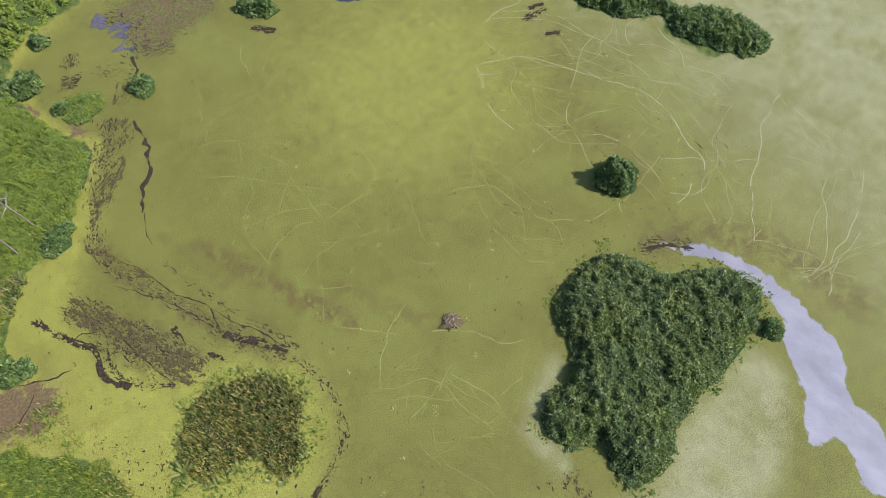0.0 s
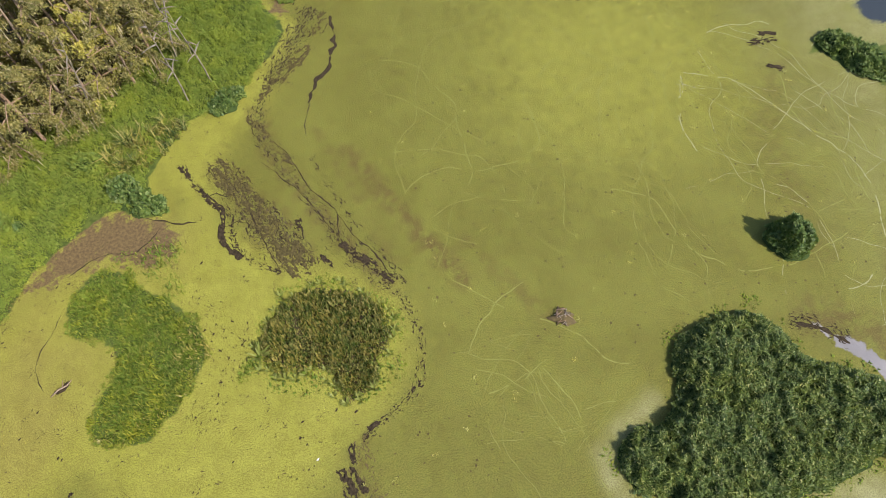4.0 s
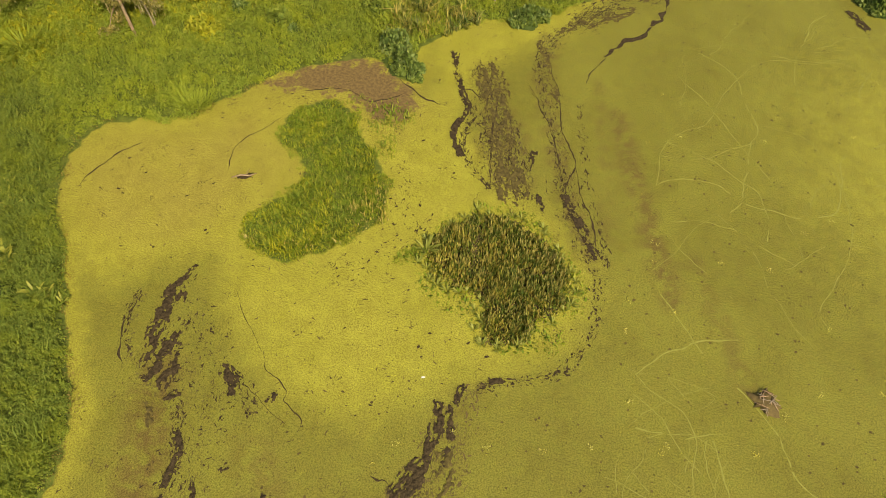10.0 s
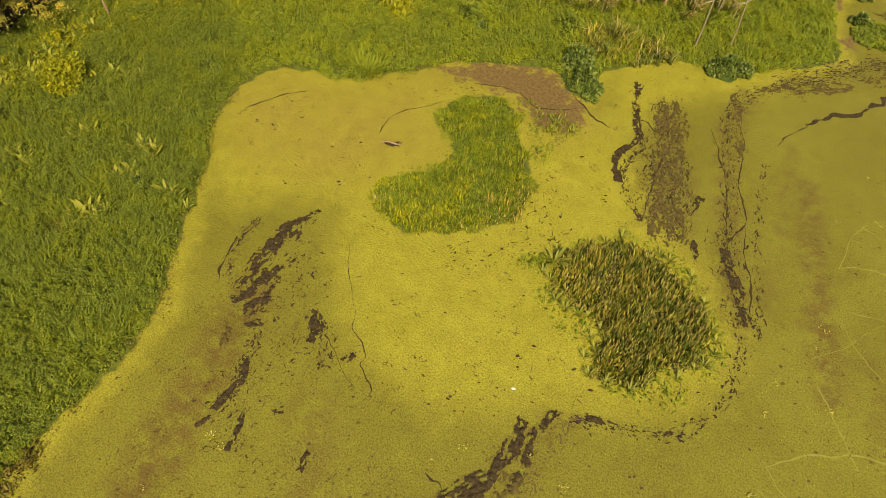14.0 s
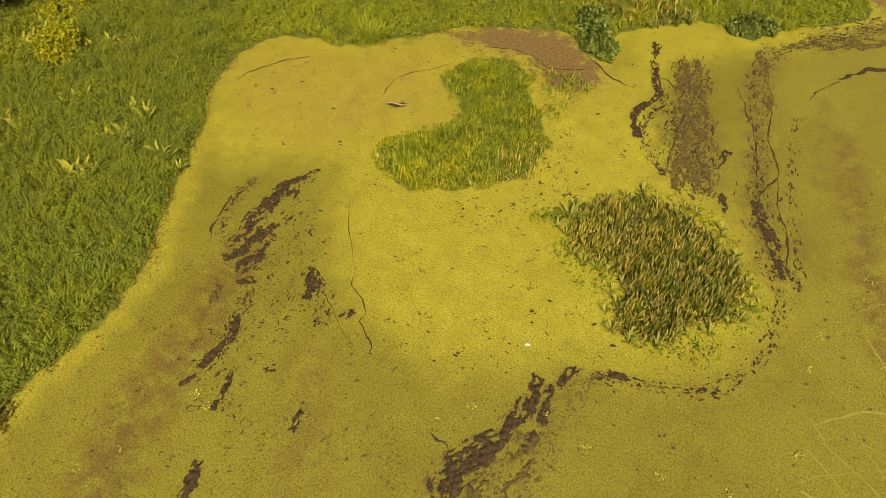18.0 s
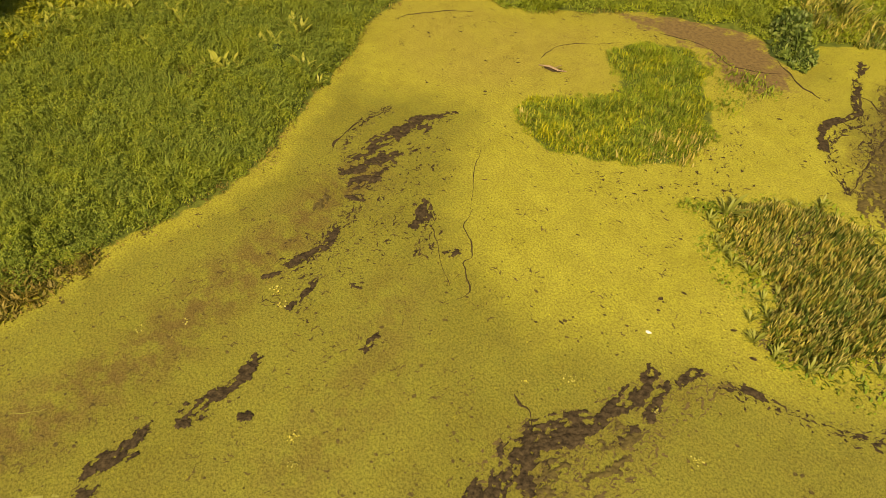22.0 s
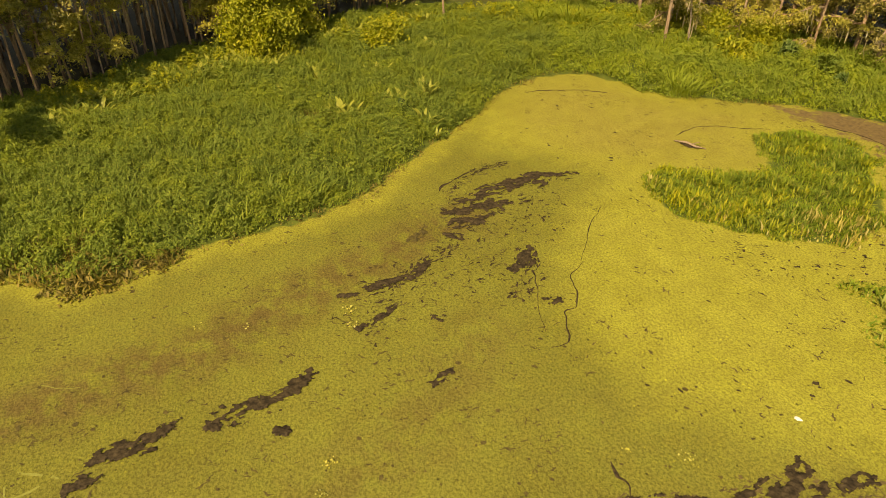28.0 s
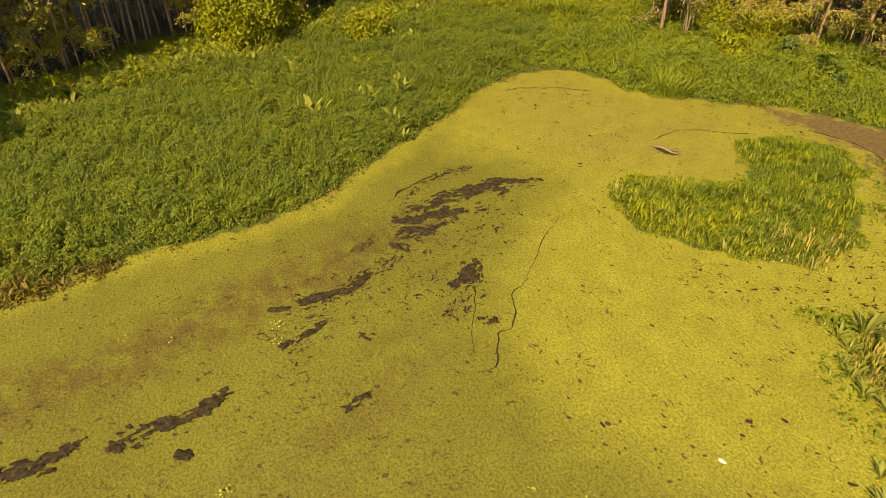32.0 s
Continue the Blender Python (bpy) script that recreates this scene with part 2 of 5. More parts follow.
M_SEDGE = leafy("sedge_leaves", [(0, (0.115, 0.180, 0.026)), (0.5, (0.170, 0.245, 0.038)), (0.85, (0.235, 0.285, 0.048)), (1, (0.34, 0.32, 0.09))], 0.6, spec=0.15)
M_REED = leafy("reed_leaves", [(0, (0.035, 0.062, 0.016)), (0.3, (0.10, 0.155, 0.034)), (0.65, (0.25, 0.285, 0.075)), (1, (0.50, 0.46, 0.17))])
# dry sedge tips; in the reed clump a pale colour for sunlit tips
M_REEDPALE = leafy("dry_and_sunlit_leaves", [(0, (0.26, 0.23, 0.06)), (0.5, (0.39, 0.34, 0.11)), (1, (0.46, 0.40, 0.17))], 0.7)
M_THICKET = leafy("thicket_leaves", [(0, (0.060, 0.095, 0.030)), (0.4, (0.120, 0.175, 0.050)), (0.8, (0.20, 0.26, 0.078)), (1, (0.36, 0.38, 0.16))])
M_BUSH = leafy("bush_leaves", [(0, (0.065, 0.115, 0.028)), (0.5, (0.125, 0.195, 0.050)), (1, (0.25, 0.31, 0.105))])
M_FRINGE = leafy("dry_fringe_leaves", [(0, (0.11, 0.10, 0.025)), (0.6, (0.20, 0.165, 0.045)), (1, (0.29, 0.23, 0.08))], 0.7)
M_DARKCORE = earthy("painted_inner_shade", (0.028, 0.048, 0.012), (0.06, 0.09, 0.022), 4.0, 0.95)
M_NEEDLE = leafy("tree_foliage", [(0, (0.11, 0.118, 0.038)), (0.4, (0.215, 0.205, 0.068)), (0.75, (0.32, 0.285, 0.115)), (1, (0.44, 0.385, 0.20))], 0.65, clump=1.8, spec=0.15)
M_MOSS = leafy("hanging_moss", [(0, (0.26, 0.22, 0.14)), (0.6, (0.38, 0.33, 0.23)), (1, (0.50, 0.44, 0.33))], 0.8)
M_NEEDLE2 = leafy("greener_tree_foliage", [(0, (0.26, 0.26, 0.06)), (0.5, (0.40, 0.375, 0.095)), (1, (0.54, 0.48, 0.17))], 0.65, clump=1.8, spec=0.15)
M_BARK = barky("pine_bark", (0.17, 0.12, 0.085), (0.44, 0.33, 0.24))
M_DEADWOOD = barky("dead_wood", (0.16, 0.145, 0.12), (0.36, 0.33, 0.28))
M_WHITE = earthy("bleached_white", (0.62, 0.62, 0.58), (0.82, 0.82, 0.80), 20.0, 0.5)


# ---- making meshes ----
rng = np.random.default_rng(7)


def thing(name, at=(0, 0, 0), turn=0.0, label="", category="", group="", kind=""):
    ob = new(name)
    ob.empty_display_size = 0.2
    ob.matrix_basis = pose(*at, 0, 0, turn)
    return tagged(ob, label, category, group, kind)


def mesh_of(name, verts, faces, material, smooth=False):
    me = bpy.data.meshes.new(name)
    me.from_pydata(verts, [], faces)
    me.materials.append(material)
    if smooth:
        me.polygons.foreach_set("use_smooth", [True] * len(me.polygons))
    me.update()
    return me


def part(name, me, parent, label="", kind=""):
    ob = new(name, me)
    ob.parent = parent
    return tagged(ob, label, kind=kind)


def sdf(p, poly):
    """Signed distance of points to a closed outline, positive inside."""
    p, a = np.asarray(p, float), np.asarray(poly, float)
    b = np.roll(a, -1, 0)
    best, inside = np.full(len(p), 1e9), np.zeros(len(p), bool)
    for (ax, ay), (bx, by) in zip(a, b):
        ex, ey = bx - ax, by - ay
        t = np.clip(((p[:, 0] - ax) * ex + (p[:, 1] - ay) * ey) / (ex * ex + ey * ey + 1e-12), 0, 1)
        best = np.minimum(best, np.hypot(p[:, 0] - ax - t * ex, p[:, 1] - ay - t * ey))
        cross = (ay > p[:, 1]) != (by > p[:, 1])
        inside ^= cross & (p[:, 0] < ax + (p[:, 1] - ay) / (ey if abs(ey) > 1e-9 else 1e-9) * ex)
    return np.where(inside, best, -best)


def line_dist(p, pts):
    p = np.asarray(p, float)
    best = np.full(len(p), 1e9)
    for (ax, ay), (bx, by) in zip(pts[:-1], pts[1:]):
        ex, ey = bx - ax, by - ay
        t = np.clip(((p[:, 0] - ax) * ex + (p[:, 1] - ay) * ey) / (ex * ex + ey * ey + 1e-12), 0, 1)
        best = np.minimum(best, np.hypot(p[:, 0] - ax - t * ex, p[:, 1] - ay - t * ey))
    return best


def curve_through(pts, steps=6, closed=False):
    """A smooth line through a few corners."""
    q = [np.array(v, float) for v in pts]
    n = len(q)
    out = []
    for i in range(n if closed else n - 1):
        a, b, c, d = (q[(i + k) % n] if closed else q[min(max(i + k, 0), n - 1)] for k in (-1, 0, 1, 2))
        for s in np.arange(steps) / steps:
            out.append(0.5 * (2 * b + (c - a) * s + (2 * a - 5 * b + 4 * c - d) * s**2 + (3 * b - a - 3 * c + d) * s**3))
    if not closed:
        out.append(q[-1])
    return np.array(out)


def wob(p, scale, seed=0.0):
    return np.array([noise.noise((x * scale + seed, y * scale - seed, seed)) for x, y in p])


def soft_step(v, a, b):
    t = np.clip((v - a) / (b - a), 0, 1)
    return t * t * (3 - 2 * t)


def scatter(poly, count, ragged=0.0, seed=1.0):
    """Random places inside an outline; ragged: how far its edge is gnawed."""
    poly = np.asarray(poly)
    lo, hi = poly.min(0), poly.max(0)
    p = lo + rng.random((count, 2)) * (hi - lo)
    d = sdf(p, poly)
    if ragged:
        d = d + ragged * wob(p, 1.1, seed) + ragged * 0.6 * wob(p, 3.2, seed + 5)
    return p[d > 0], d[d > 0]


def blades(base, height, width, lean, bend, heading=None):
    """Leaf blades: a tapered quad with a pointed tip, bent over. All arguments are arrays over the blades."""
    k = len(base)
    yaw = rng.random(k) * 2 * np.pi if heading is None else heading
    dx, dy = np.cos(yaw), np.sin(yaw)
    sx, sy = -dy, dx
    v = np.empty((k, 5, 3))
    mid = np.c_[base[:, 0] + dx * lean * height * 0.55, base[:, 1] + dy * lean * height * 0.55, base[:, 2] + height * 0.58]
    tip = np.c_[base[:, 0] + dx * (lean + bend) * height, base[:, 1] + dy * (lean + bend) * height, base[:, 2] + height * (1 - 0.35 * bend)]
    side = np.c_[sx, sy, np.zeros(k)] * (width / 2)[:, None]
    v[:, 0], v[:, 1] = base - side * 0.55, base + side * 0.55
    v[:, 2], v[:, 3], v[:, 4] = mid + side, mid - side, tip
    n = np.arange(k)[:, None] * 5
    faces = np.concatenate([n + [0, 1, 2], n + [0, 2, 3], n + [3, 2, 4]])
    return v.reshape(-1, 3), faces


def leaves(centre, size, slant, long=1.8):
    """Small flat leaves of random turn; slant: how steeply they may stand."""
    k = len(centre)
    yaw, tip, roll = rng.random(k) * 2 * np.pi, (rng.random(k) - 0.35) * slant, (rng.random(k) - 0.5) * slant
    d = np.c_[np.cos(yaw) * np.cos(tip), np.sin(yaw) * np.cos(tip), np.sin(tip)]
    s = np.c_[-np.sin(yaw) * np.cos(roll), np.cos(yaw) * np.cos(roll), np.sin(roll)]
    h = (size * long / 2)[:, None]
    w = (size / 2)[:, None]
    v = np.empty((k, 4, 3))
    v[:, 0], v[:, 1], v[:, 2], v[:, 3] = centre - d * h, centre + s * w, centre + d * h, centre - s * w
    n = np.arange(k)[:, None] * 4
    return v.reshape(-1, 3), np.concatenate([n + [0, 1, 2], n + [0, 2, 3]])


def tri_mesh(name, verts, faces, material):
    """A mesh of triangles from arrays."""
    me = bpy.data.meshes.new(name)
    k = len(faces)
    me.vertices.add(len(verts))
    me.vertices.foreach_set("co", np.asarray(verts, np.float32).ravel())
    me.loops.add(3 * k)
    me.loops.foreach_set("vertex_index", np.asarray(faces, np.int32).ravel())
    me.polygons.add(k)
    me.polygons.foreach_set("loop_start", np.arange(0, 3 * k, 3, dtype=np.int32))
    me.materials.append(material)
    me.update(calc_edges=True)
    return me


def tube(points, radii, sides=7):
    """A tapered round limb through points."""
    pts = [Vector(p) for p in points]
    vs, fs = [], []
    for i, (p, r) in enumerate(zip(pts, radii)):
        way = (pts[min(i + 1, len(pts) - 1)] - pts[max(i - 1, 0)]).normalized()
        a = way.orthogonal().normalized()
        b = way.cross(a)
        for k in range(sides):
            w = 2 * math.pi * k / sides
            vs.append(tuple(p + (a * math.cos(w) + b * math.sin(w)) * r))
        if i:
            o = (i - 1) * sides
            fs += [(o + k, o + (k + 1) % sides, o + sides + (k + 1) % sides, o + sides + k) for k in range(sides)]
    fs.append(tuple(range(len(vs) - sides, len(vs))))
    fs.append(tuple(reversed(range(sides))))
    return vs, fs


def ring(x, y, r, seed=0.0, n=14, flat=1.0, turn=0.0):
    out = []
    for k in range(n):
        w = 2 * math.pi * k / n
        q = r * (1 + 0.28 * noise.noise((math.cos(w) * 1.3 + seed, math.sin(w) * 1.3, seed)))
        a, b = math.cos(w) * q, math.sin(w) * q * flat
        out.append((x + a * math.cos(turn) - b * math.sin(turn), y + a * math.sin(turn) + b * math.cos(turn)))
    return np.array(out)


# ---- the plan: outlines on the ground, in metres ----
BANK = curve_through([(-17, -30), (-15.6, -12), (-14.6, -4.6), (-13.1, -2.6), (-13.3, 0), (-13.3, 3), (-13.8, 5.5), (-15.4, 8.2), (-17.3, 11.8),
                      (-19.0, 14.4), (-19.5, 16.6), (-18.7, 18.4), (-17.2, 18.8), (-15.7, 19.3), (-14.2, 20.7), (-12.2, 22.9), (-9.8, 24.5), (-7.6, 25.2),
                      (-5.8, 24.2), (-5.3, 24.5), (-5.6, 26.6), (-2.7, 29.5), (0, 29.8), (1.0, 31), (3.1, 32.8), (4.2, 34.5), (3.2, 37.5), (3.0, 41), (3.2, 43.6), (5.2, 45.1),
                      (7.7, 45.7), (9.8, 46.2), (13, 50), (16, 62), (16, 90), (-90, 90), (-90, -30)], 4, True)
FOREST = curve_through([(-26, -30), (-24.2, -12), (-24.8, -4), (-26.5, 0.4), (-28.6, 3.2), (-30, 11), (-31.5, 16), (-30, 21.5), (-24.5, 26), (-19, 28.5),
                        (-15, 29.8), (-11, 30.6), (-7, 32), (-4, 33.6), (-2.6, 37), (-1.5, 42), (1, 52), (4, 66), (4, 90), (-90, 90), (-90, -30)], 4, True)
ISLAND = curve_through([(14.5, 7.2), (16.7, 8.0), (19.0, 7.4), (19.7, 5.9), (20.0, 4.5), (21.8, 3.2), (22.5, 1.4), (21.4, 0.1), (19.5, -0.3), (17.3, -0.3),
                        (15.4, -0.2), (14.0, -0.2), (12.7, -0.9), (10.9, -0.6), (10.6, 0.8), (11.1, 1.9), (9.9, 2.9), (9.9, 4.3), (11.0, 4.9), (12.6, 4.8), (13.8, 5.6)], 4, True)
FAR_ISLAND = curve_through([(33.0, 20.7), (34.7, 20.0), (35.8, 17.2), (36.5, 15.0), (38.1, 12.4), (37.6, 9.1), (35.7, 9.4), (34.6, 11.9), (34.4, 14.2),
                            (35.2, 15.5), (33.4, 17.1), (32.7, 19.5)], 4, True)
REEDS = curve_through([(-2.7, 14.8), (-2.2, 15.9), (-1.1, 16.9), (0.5, 16.9), (2.1, 16.1), (3.0, 14.9), (3.1, 13.4), (2.1, 11.8), (1.0, 11.0), (0.1, 11.1),
                       (0.0, 12.0), (-0.2, 12.9), (-1.4, 13.1), (-2.5, 13.6)], 4, True)
SEDGE = curve_through([(-10.8, 19.3), (-10.6, 21.0), (-9.3, 22.0), (-8.2, 21.9), (-6.7, 20.0), (-5.2, 17.6), (-4.9, 16.2), (-5.7, 14.8), (-7.1, 13.6),
                       (-8.5, 12.8), (-10.2, 13.4), (-10.7, 14.4), (-10.2, 15.5), (-9.2, 16.6), (-9.2, 18.0)], 4, True)
BROWN = curve_through([(-12.6, 22.4), (-10.1, 24.7), (-8.0, 25.2), (-6.2, 24.2), (-5.0, 23.2), (-5.0, 21.6), (-6.8, 21.2), (-8.6, 22.4), (-10.9, 22.2)], 4, True)
FRESH = curve_through([(-6, 7.2), (-3.4, 7.2), (-1.4, 8.6), (0.2, 9.6), (2.6, 10.6), (3.8, 12.5), (4.1, 14.9), (2.2, 17.4), (0.6, 18.6), (-1.2, 20.5), (-2.8, 23.0), (-1.0, 27),
                       (1.6, 29.2), (4, 33), (0, 31), (-5, 28), (-4.6, 23.5), (-8, 23.5), (-14, 21.5), (-18.5, 18.6), (-19.4, 15.0), (-17.8, 12.4), (-15.4, 10.4), (-13.0, 11.9), (-11.2, 12.4), (-9.8, 10.2), (-8.0, 8.4)], 4, True)
TAN = curve_through([(-18.4, 17.8), (-18.8, 15.2), (-16.6, 13.0), (-14.0, 12.6), (-12.2, 13.6), (-10.9, 14.8), (-9.6, 16.8), (-9.8, 18.4), (-11.2, 19.4), (-11.6, 21.6), (-13.6, 20.6), (-15.6, 19.0)], 4, True)
MUD_WEST = curve_through([(-12.6, 10.2), (-12.0, 11.6), (-10.4, 11.2), (-9.6, 9.2), (-8.2, 7.2), (-8.2, 5.0), (-7.6, 3.0), (-9.4, 2.6), (-10.4, 4.4), (-11.0, 6.6), (-12.4, 7.8)], 4, True)
MUD_NORTH = curve_through([(-2.7, 25.9), (-1.4, 25.8), (-0.4, 23.4), (0.8, 21.1), (1.2, 19.1), (-0.1, 18.1), (-1.3, 19.9), (-2.0, 22.4)], 4, True)
MUD_SOUTH = curve_through([(0.4, 9.4), (-0.9, 8.8), (-1.4, 7.4), (-2.0, 5.8), (-2.4, 4.4), (-2.0, 3.2), (-0.6, 3.0), (0.2, 5.0), (0.6, 7.0)], 4, True)
SILT_STREAM = curve_through([(21.3, 5.9), (22.5, 4.3), (23.5, 1.7), (23.1, -1.1), (22.4, -3.4), (20.6, -5.0), (20.1, -6.9), (18.7, -8.6), (17.3, -7.6), (18.4, -5.9),
                             (17.4, -4.8), (18.9, -3.7), (20.3, -2.2), (22.1, -0.4), (22.6, 2.2), (21.9, 4.2)], 4, True)
GREY_MUD = curve_through([(10.4, 44.2), (13.6, 44.6), (17.2, 41.0), (17.5, 38.8), (16.1, 37.6), (13.6, 37.6), (11.9, 37.2), (9.9, 38.0), (10.1, 40.0)], 4, True)
LAKE = curve_through([(22, 70), (21.6, 44), (21.9, 36.5), (22.2, 33.2), (23.3, 31.5), (27, 30.2), (30, 28.2), (32.8, 26.2), (39, 23), (60, 18), (300, 10), (300, 300), (40, 300)], 3, True)


# ---- the ground, one sheet to the horizon ----
def graded(lo, hi, step):
    fine = list(np.arange(lo, hi + 1e-6, step))
    left, right, s = [], [], step
    a, b = lo, hi
    while b < 2600:
        s *= 1.3
        a, b = a - s, b + s
        left.append(a), right.append(b)
    return np.array(left[::-1] + fine + right)


def ground_height(p):
    d = sdf(p, BANK)
    return np.where(d > 0, 0.30 * soft_step(d, 0.0, 2.2) + 0.06 * soft_step(d, 0.3, 1.5) * wob(p, 0.5, 3), 0.0)


def make_ground():
    xs, ys = graded(-24, 26, 0.3), graded(-9, 38, 0.3)
    nx, ny = len(xs), len(ys)
    gx, gy = np.meshgrid(xs, ys)
    p = np.c_[gx.ravel(), gy.ravel()]
    rag = 0.35 * wob(p, 0.8, 2) + 0.22 * wob(p, 2.3, 9)
    dbank = sdf(p, BANK)
    z = ground_height(p)
    idx = np.arange(nx * ny).reshape(ny, nx)
    quads = np.stack([idx[:-1, :-1], idx[:-1, 1:], idx[1:, 1:], idx[1:, :-1]], -1).reshape(-1, 4)
    me = bpy.data.meshes.new("ground")
    me.vertices.add(len(p))
    me.vertices.foreach_set("co", np.c_[p, z].astype(np.float32).ravel())
    me.loops.add(quads.size)
    me.loops.foreach_set("vertex_index", quads.astype(np.int32).ravel())
    me.polygons.add(len(quads))
    me.polygons.foreach_set("loop_start", np.arange(0, quads.size, 4, dtype=np.int32))
    me.update(calc_edges=True)
    me.polygons.foreach_set("use_smooth", [True] * len(quads))
    near = lambda poly, a, b: soft_step(sdf(p, poly) + rag, a, b)  # noqa: E731
    lines = lambda pts, r: 1 - soft_step(line_dist(p, pts) + 0.5 * rag, 0.0, r)  # noqa: E731
    fields = {
        "bank": np.maximum.reduce([soft_step(dbank + rag, -0.5, 0.5), near(ISLAND, -0.2, 0.5), 0.9 * near(SEDGE, -0.4, 0.6), near(FAR_ISLAND, -0.2, 0.5)]),
        "litter": soft_step(sdf(p, FOREST) + 2 * rag, -1.0, 1.2),
        "bright": np.maximum.reduce([near(FRESH, -2.2, 2.2), 0.62 * (1 - soft_step(np.hypot(p[:, 0] - 21, p[:, 1] - 24) + 3 * rag, 2, 15)), 0.75 * soft_step(dbank + rag, -1.5, -0.2)]),
        "mud": np.maximum.reduce([0.24 * near(MUD_WEST, -0.8, 1.0), 0.45 * near(MUD_NORTH, -0.4, 0.6), 0.26 * near(MUD_SOUTH, -0.3, 0.9),
                                  0.40 * lines([(2.4, 30.4), (1.2, 29.2), (0.7, 27.4), (0.8, 25.6), (1.6, 22.8), (2.4, 19.8)], 0.8),
                                  0.3 * lines([(2.4, 19.8), (3.0, 17.6), (4.0, 15.6)], 0.9), 0.25 * lines([(4.2, 15.2), (4.4, 13.0), (3.4, 10.6), (1.6, 9.7), (0.2, 9.2)], 0.6),
                                  0.4 * lines([(6.2, 35.2), (4.8, 33.6), (3.6, 32.0), (2.6, 30.6)], 1.1), 0.5 * near(GREY_MUD, -1.0, 1.0),
                                  # the REEDS term darkens the ground as shade between the reed leaves
                                  0.4 * lines([(-13.4, 10.2), (-13.3, 9.0), (-12.7, 7.9), (-11.6, 7.1), (-10.2, 6.2)], 0.5), 0.8 * near(REEDS, -0.2, 0.5)]),
        "bare": np.maximum.reduce([0.9 * near(BROWN, -1.3, 1.4), 0.46 * near(GREY_MUD, -0.5, 1.4), 0.6 * lines([(3.0, 41.2), (3.4, 39.6), (2.8, 38.6)], 0.8), 0.55 * lines([(1.5, 36.5), (4.5, 36.0), (5.6, 38.2)], 1.6)]),
        "thin": np.maximum.reduce([0.95 * lines([(4.6, 24), (5.6, 20.5), (6.4, 17.5), (7.4, 14.4)], 1.1), 0.6 * lines([(8.2, 16.4), (9.4, 13.4), (10.2, 11.2)], 1.0), 0.55 * lines([(3.6, 26), (4.3, 20.6), (4.6, 16.5)], 0.9),
                                   0.5 * near(MUD_SOUTH, -1, 1), 0.7 * near(MUD_NORTH, -0.9, 0.6), 0.7 * lines([(1.0, 28.8), (0.8, 25.6), (1.6, 22.8), (2.6, 19.0), (4.0, 15.6)], 1.3), 1.0 * lines([(-11.2, 7.4), (-10.4, 3.6), (-9.4, -0.2), (-9.2, -4)], 1.9), 0.6 * lines([(-6.8, 5.2), (-5.2, 2.8), (-4.6, 0.6)], 2.0),
                                   0.8 * lines([(21.6, 6.2), (23.6, 4.4), (25.2, 1.4), (25, -3)], 2.2), 0.5 * lines([(24, 9), (26, 16), (30, 20)], 2.0), 0.2 + 0.15 * rag]),
        # first term: haze towards the east, laid into the weed colour
        "pale": np.maximum.reduce([0.8 * soft_step(p[:, 0] - 0.25 * p[:, 1] + 4 * rag, 21, 38), 0.8 * near(curve_through([(14, -0.4), (17, -0.6), (19.4, -0.6), (19.2, -2.2), (17.4, -3.6), (14, -4.6), (9, -3), (9.6, -0.6), (12, -1.2)], 3, True), -0.8, 0.5),
                                   0.65 * lines([(12.6, 5.8), (11.2, 5.2), (9.4, 4.6), (9.2, 2.6)], 0.9)]),
        "tan": np.maximum(0.85 * near(TAN, -1.6, 1.8), 0.5 * near(BROWN, -2.2, 0.4)),
        "wet": np.maximum(near(SILT_STREAM, -0.5, 0.5), 0.34 * near(GREY_MUD, -1.2, 1.6)),
        "deep": soft_step(sdf(p, LAKE) + rag, -0.8, 0.8),
    }
    for name, values in fields.items():
        a = me.attributes.new(name, "FLOAT", "POINT")
        a.data.foreach_set("value", np.ascontiguousarray(values, np.float32))
    me.materials.append(M_GROUND)
    return tagged(new("ground", me), "pond covered in yellow-green duckweed with muddy low banks", "ground", kind="structure")


make_ground()


# ---- cracks and mud on the weed ----
def ribbon(name, pts, width, material, label, seed=1.0, lift=0.006, rough_edge=0.95):
    """A ragged strip of mud along a line, slightly domed."""
    c = curve_through(pts, 14)
    t = np.gradient(c, axis=0)
    t /= np.linalg.norm(t, axis=1)[:, None] + 1e-9
    nrm = np.c_[-t[:, 1], t[:, 0]]
    vs, fs = [], []
    for i, (q, m) in enumerate(zip(c, nrm)):
        x = i / (len(c) - 1)
        thin = 0.25 + 0.75 * min(1, 5 * x, 5 * (1 - x))
        a = width * thin * (0.75 + rough_edge * noise.noise((q[0] * 2.1, q[1] * 2.1, seed)) * 2)
        b = width * thin * (0.75 + rough_edge * noise.noise((q[0] * 2.1, q[1] * 2.1, seed + 9)) * 2)
        o = 0.5 * width * noise.noise((q[0] * 1.3, q[1] * 1.3, seed + 4)) + 0.16 * noise.noise((q[0] * 0.9, q[1] * 0.9, seed + 6)) + 0.05 * noise.noise((q[0] * 3.5, q[1] * 3.5, seed))
        a, b = max(a, 0.012) / 2, max(b, 0.012) / 2
        for s, h in ((a + o, lift * 0.3), (o, lift + 0.012), (-b + o, lift * 0.3)):
            vs.append((q[0] + m[0] * s, q[1] + m[1] * s, h))
        if i:
            k = 3 * (i - 1)
            fs += [(k, k + 3, k + 4, k + 1), (k + 1, k + 4, k + 5, k + 2)]
    return tagged(new(name, mesh_of(name, vs, fs, material, True)), label, "mud", kind="structure")


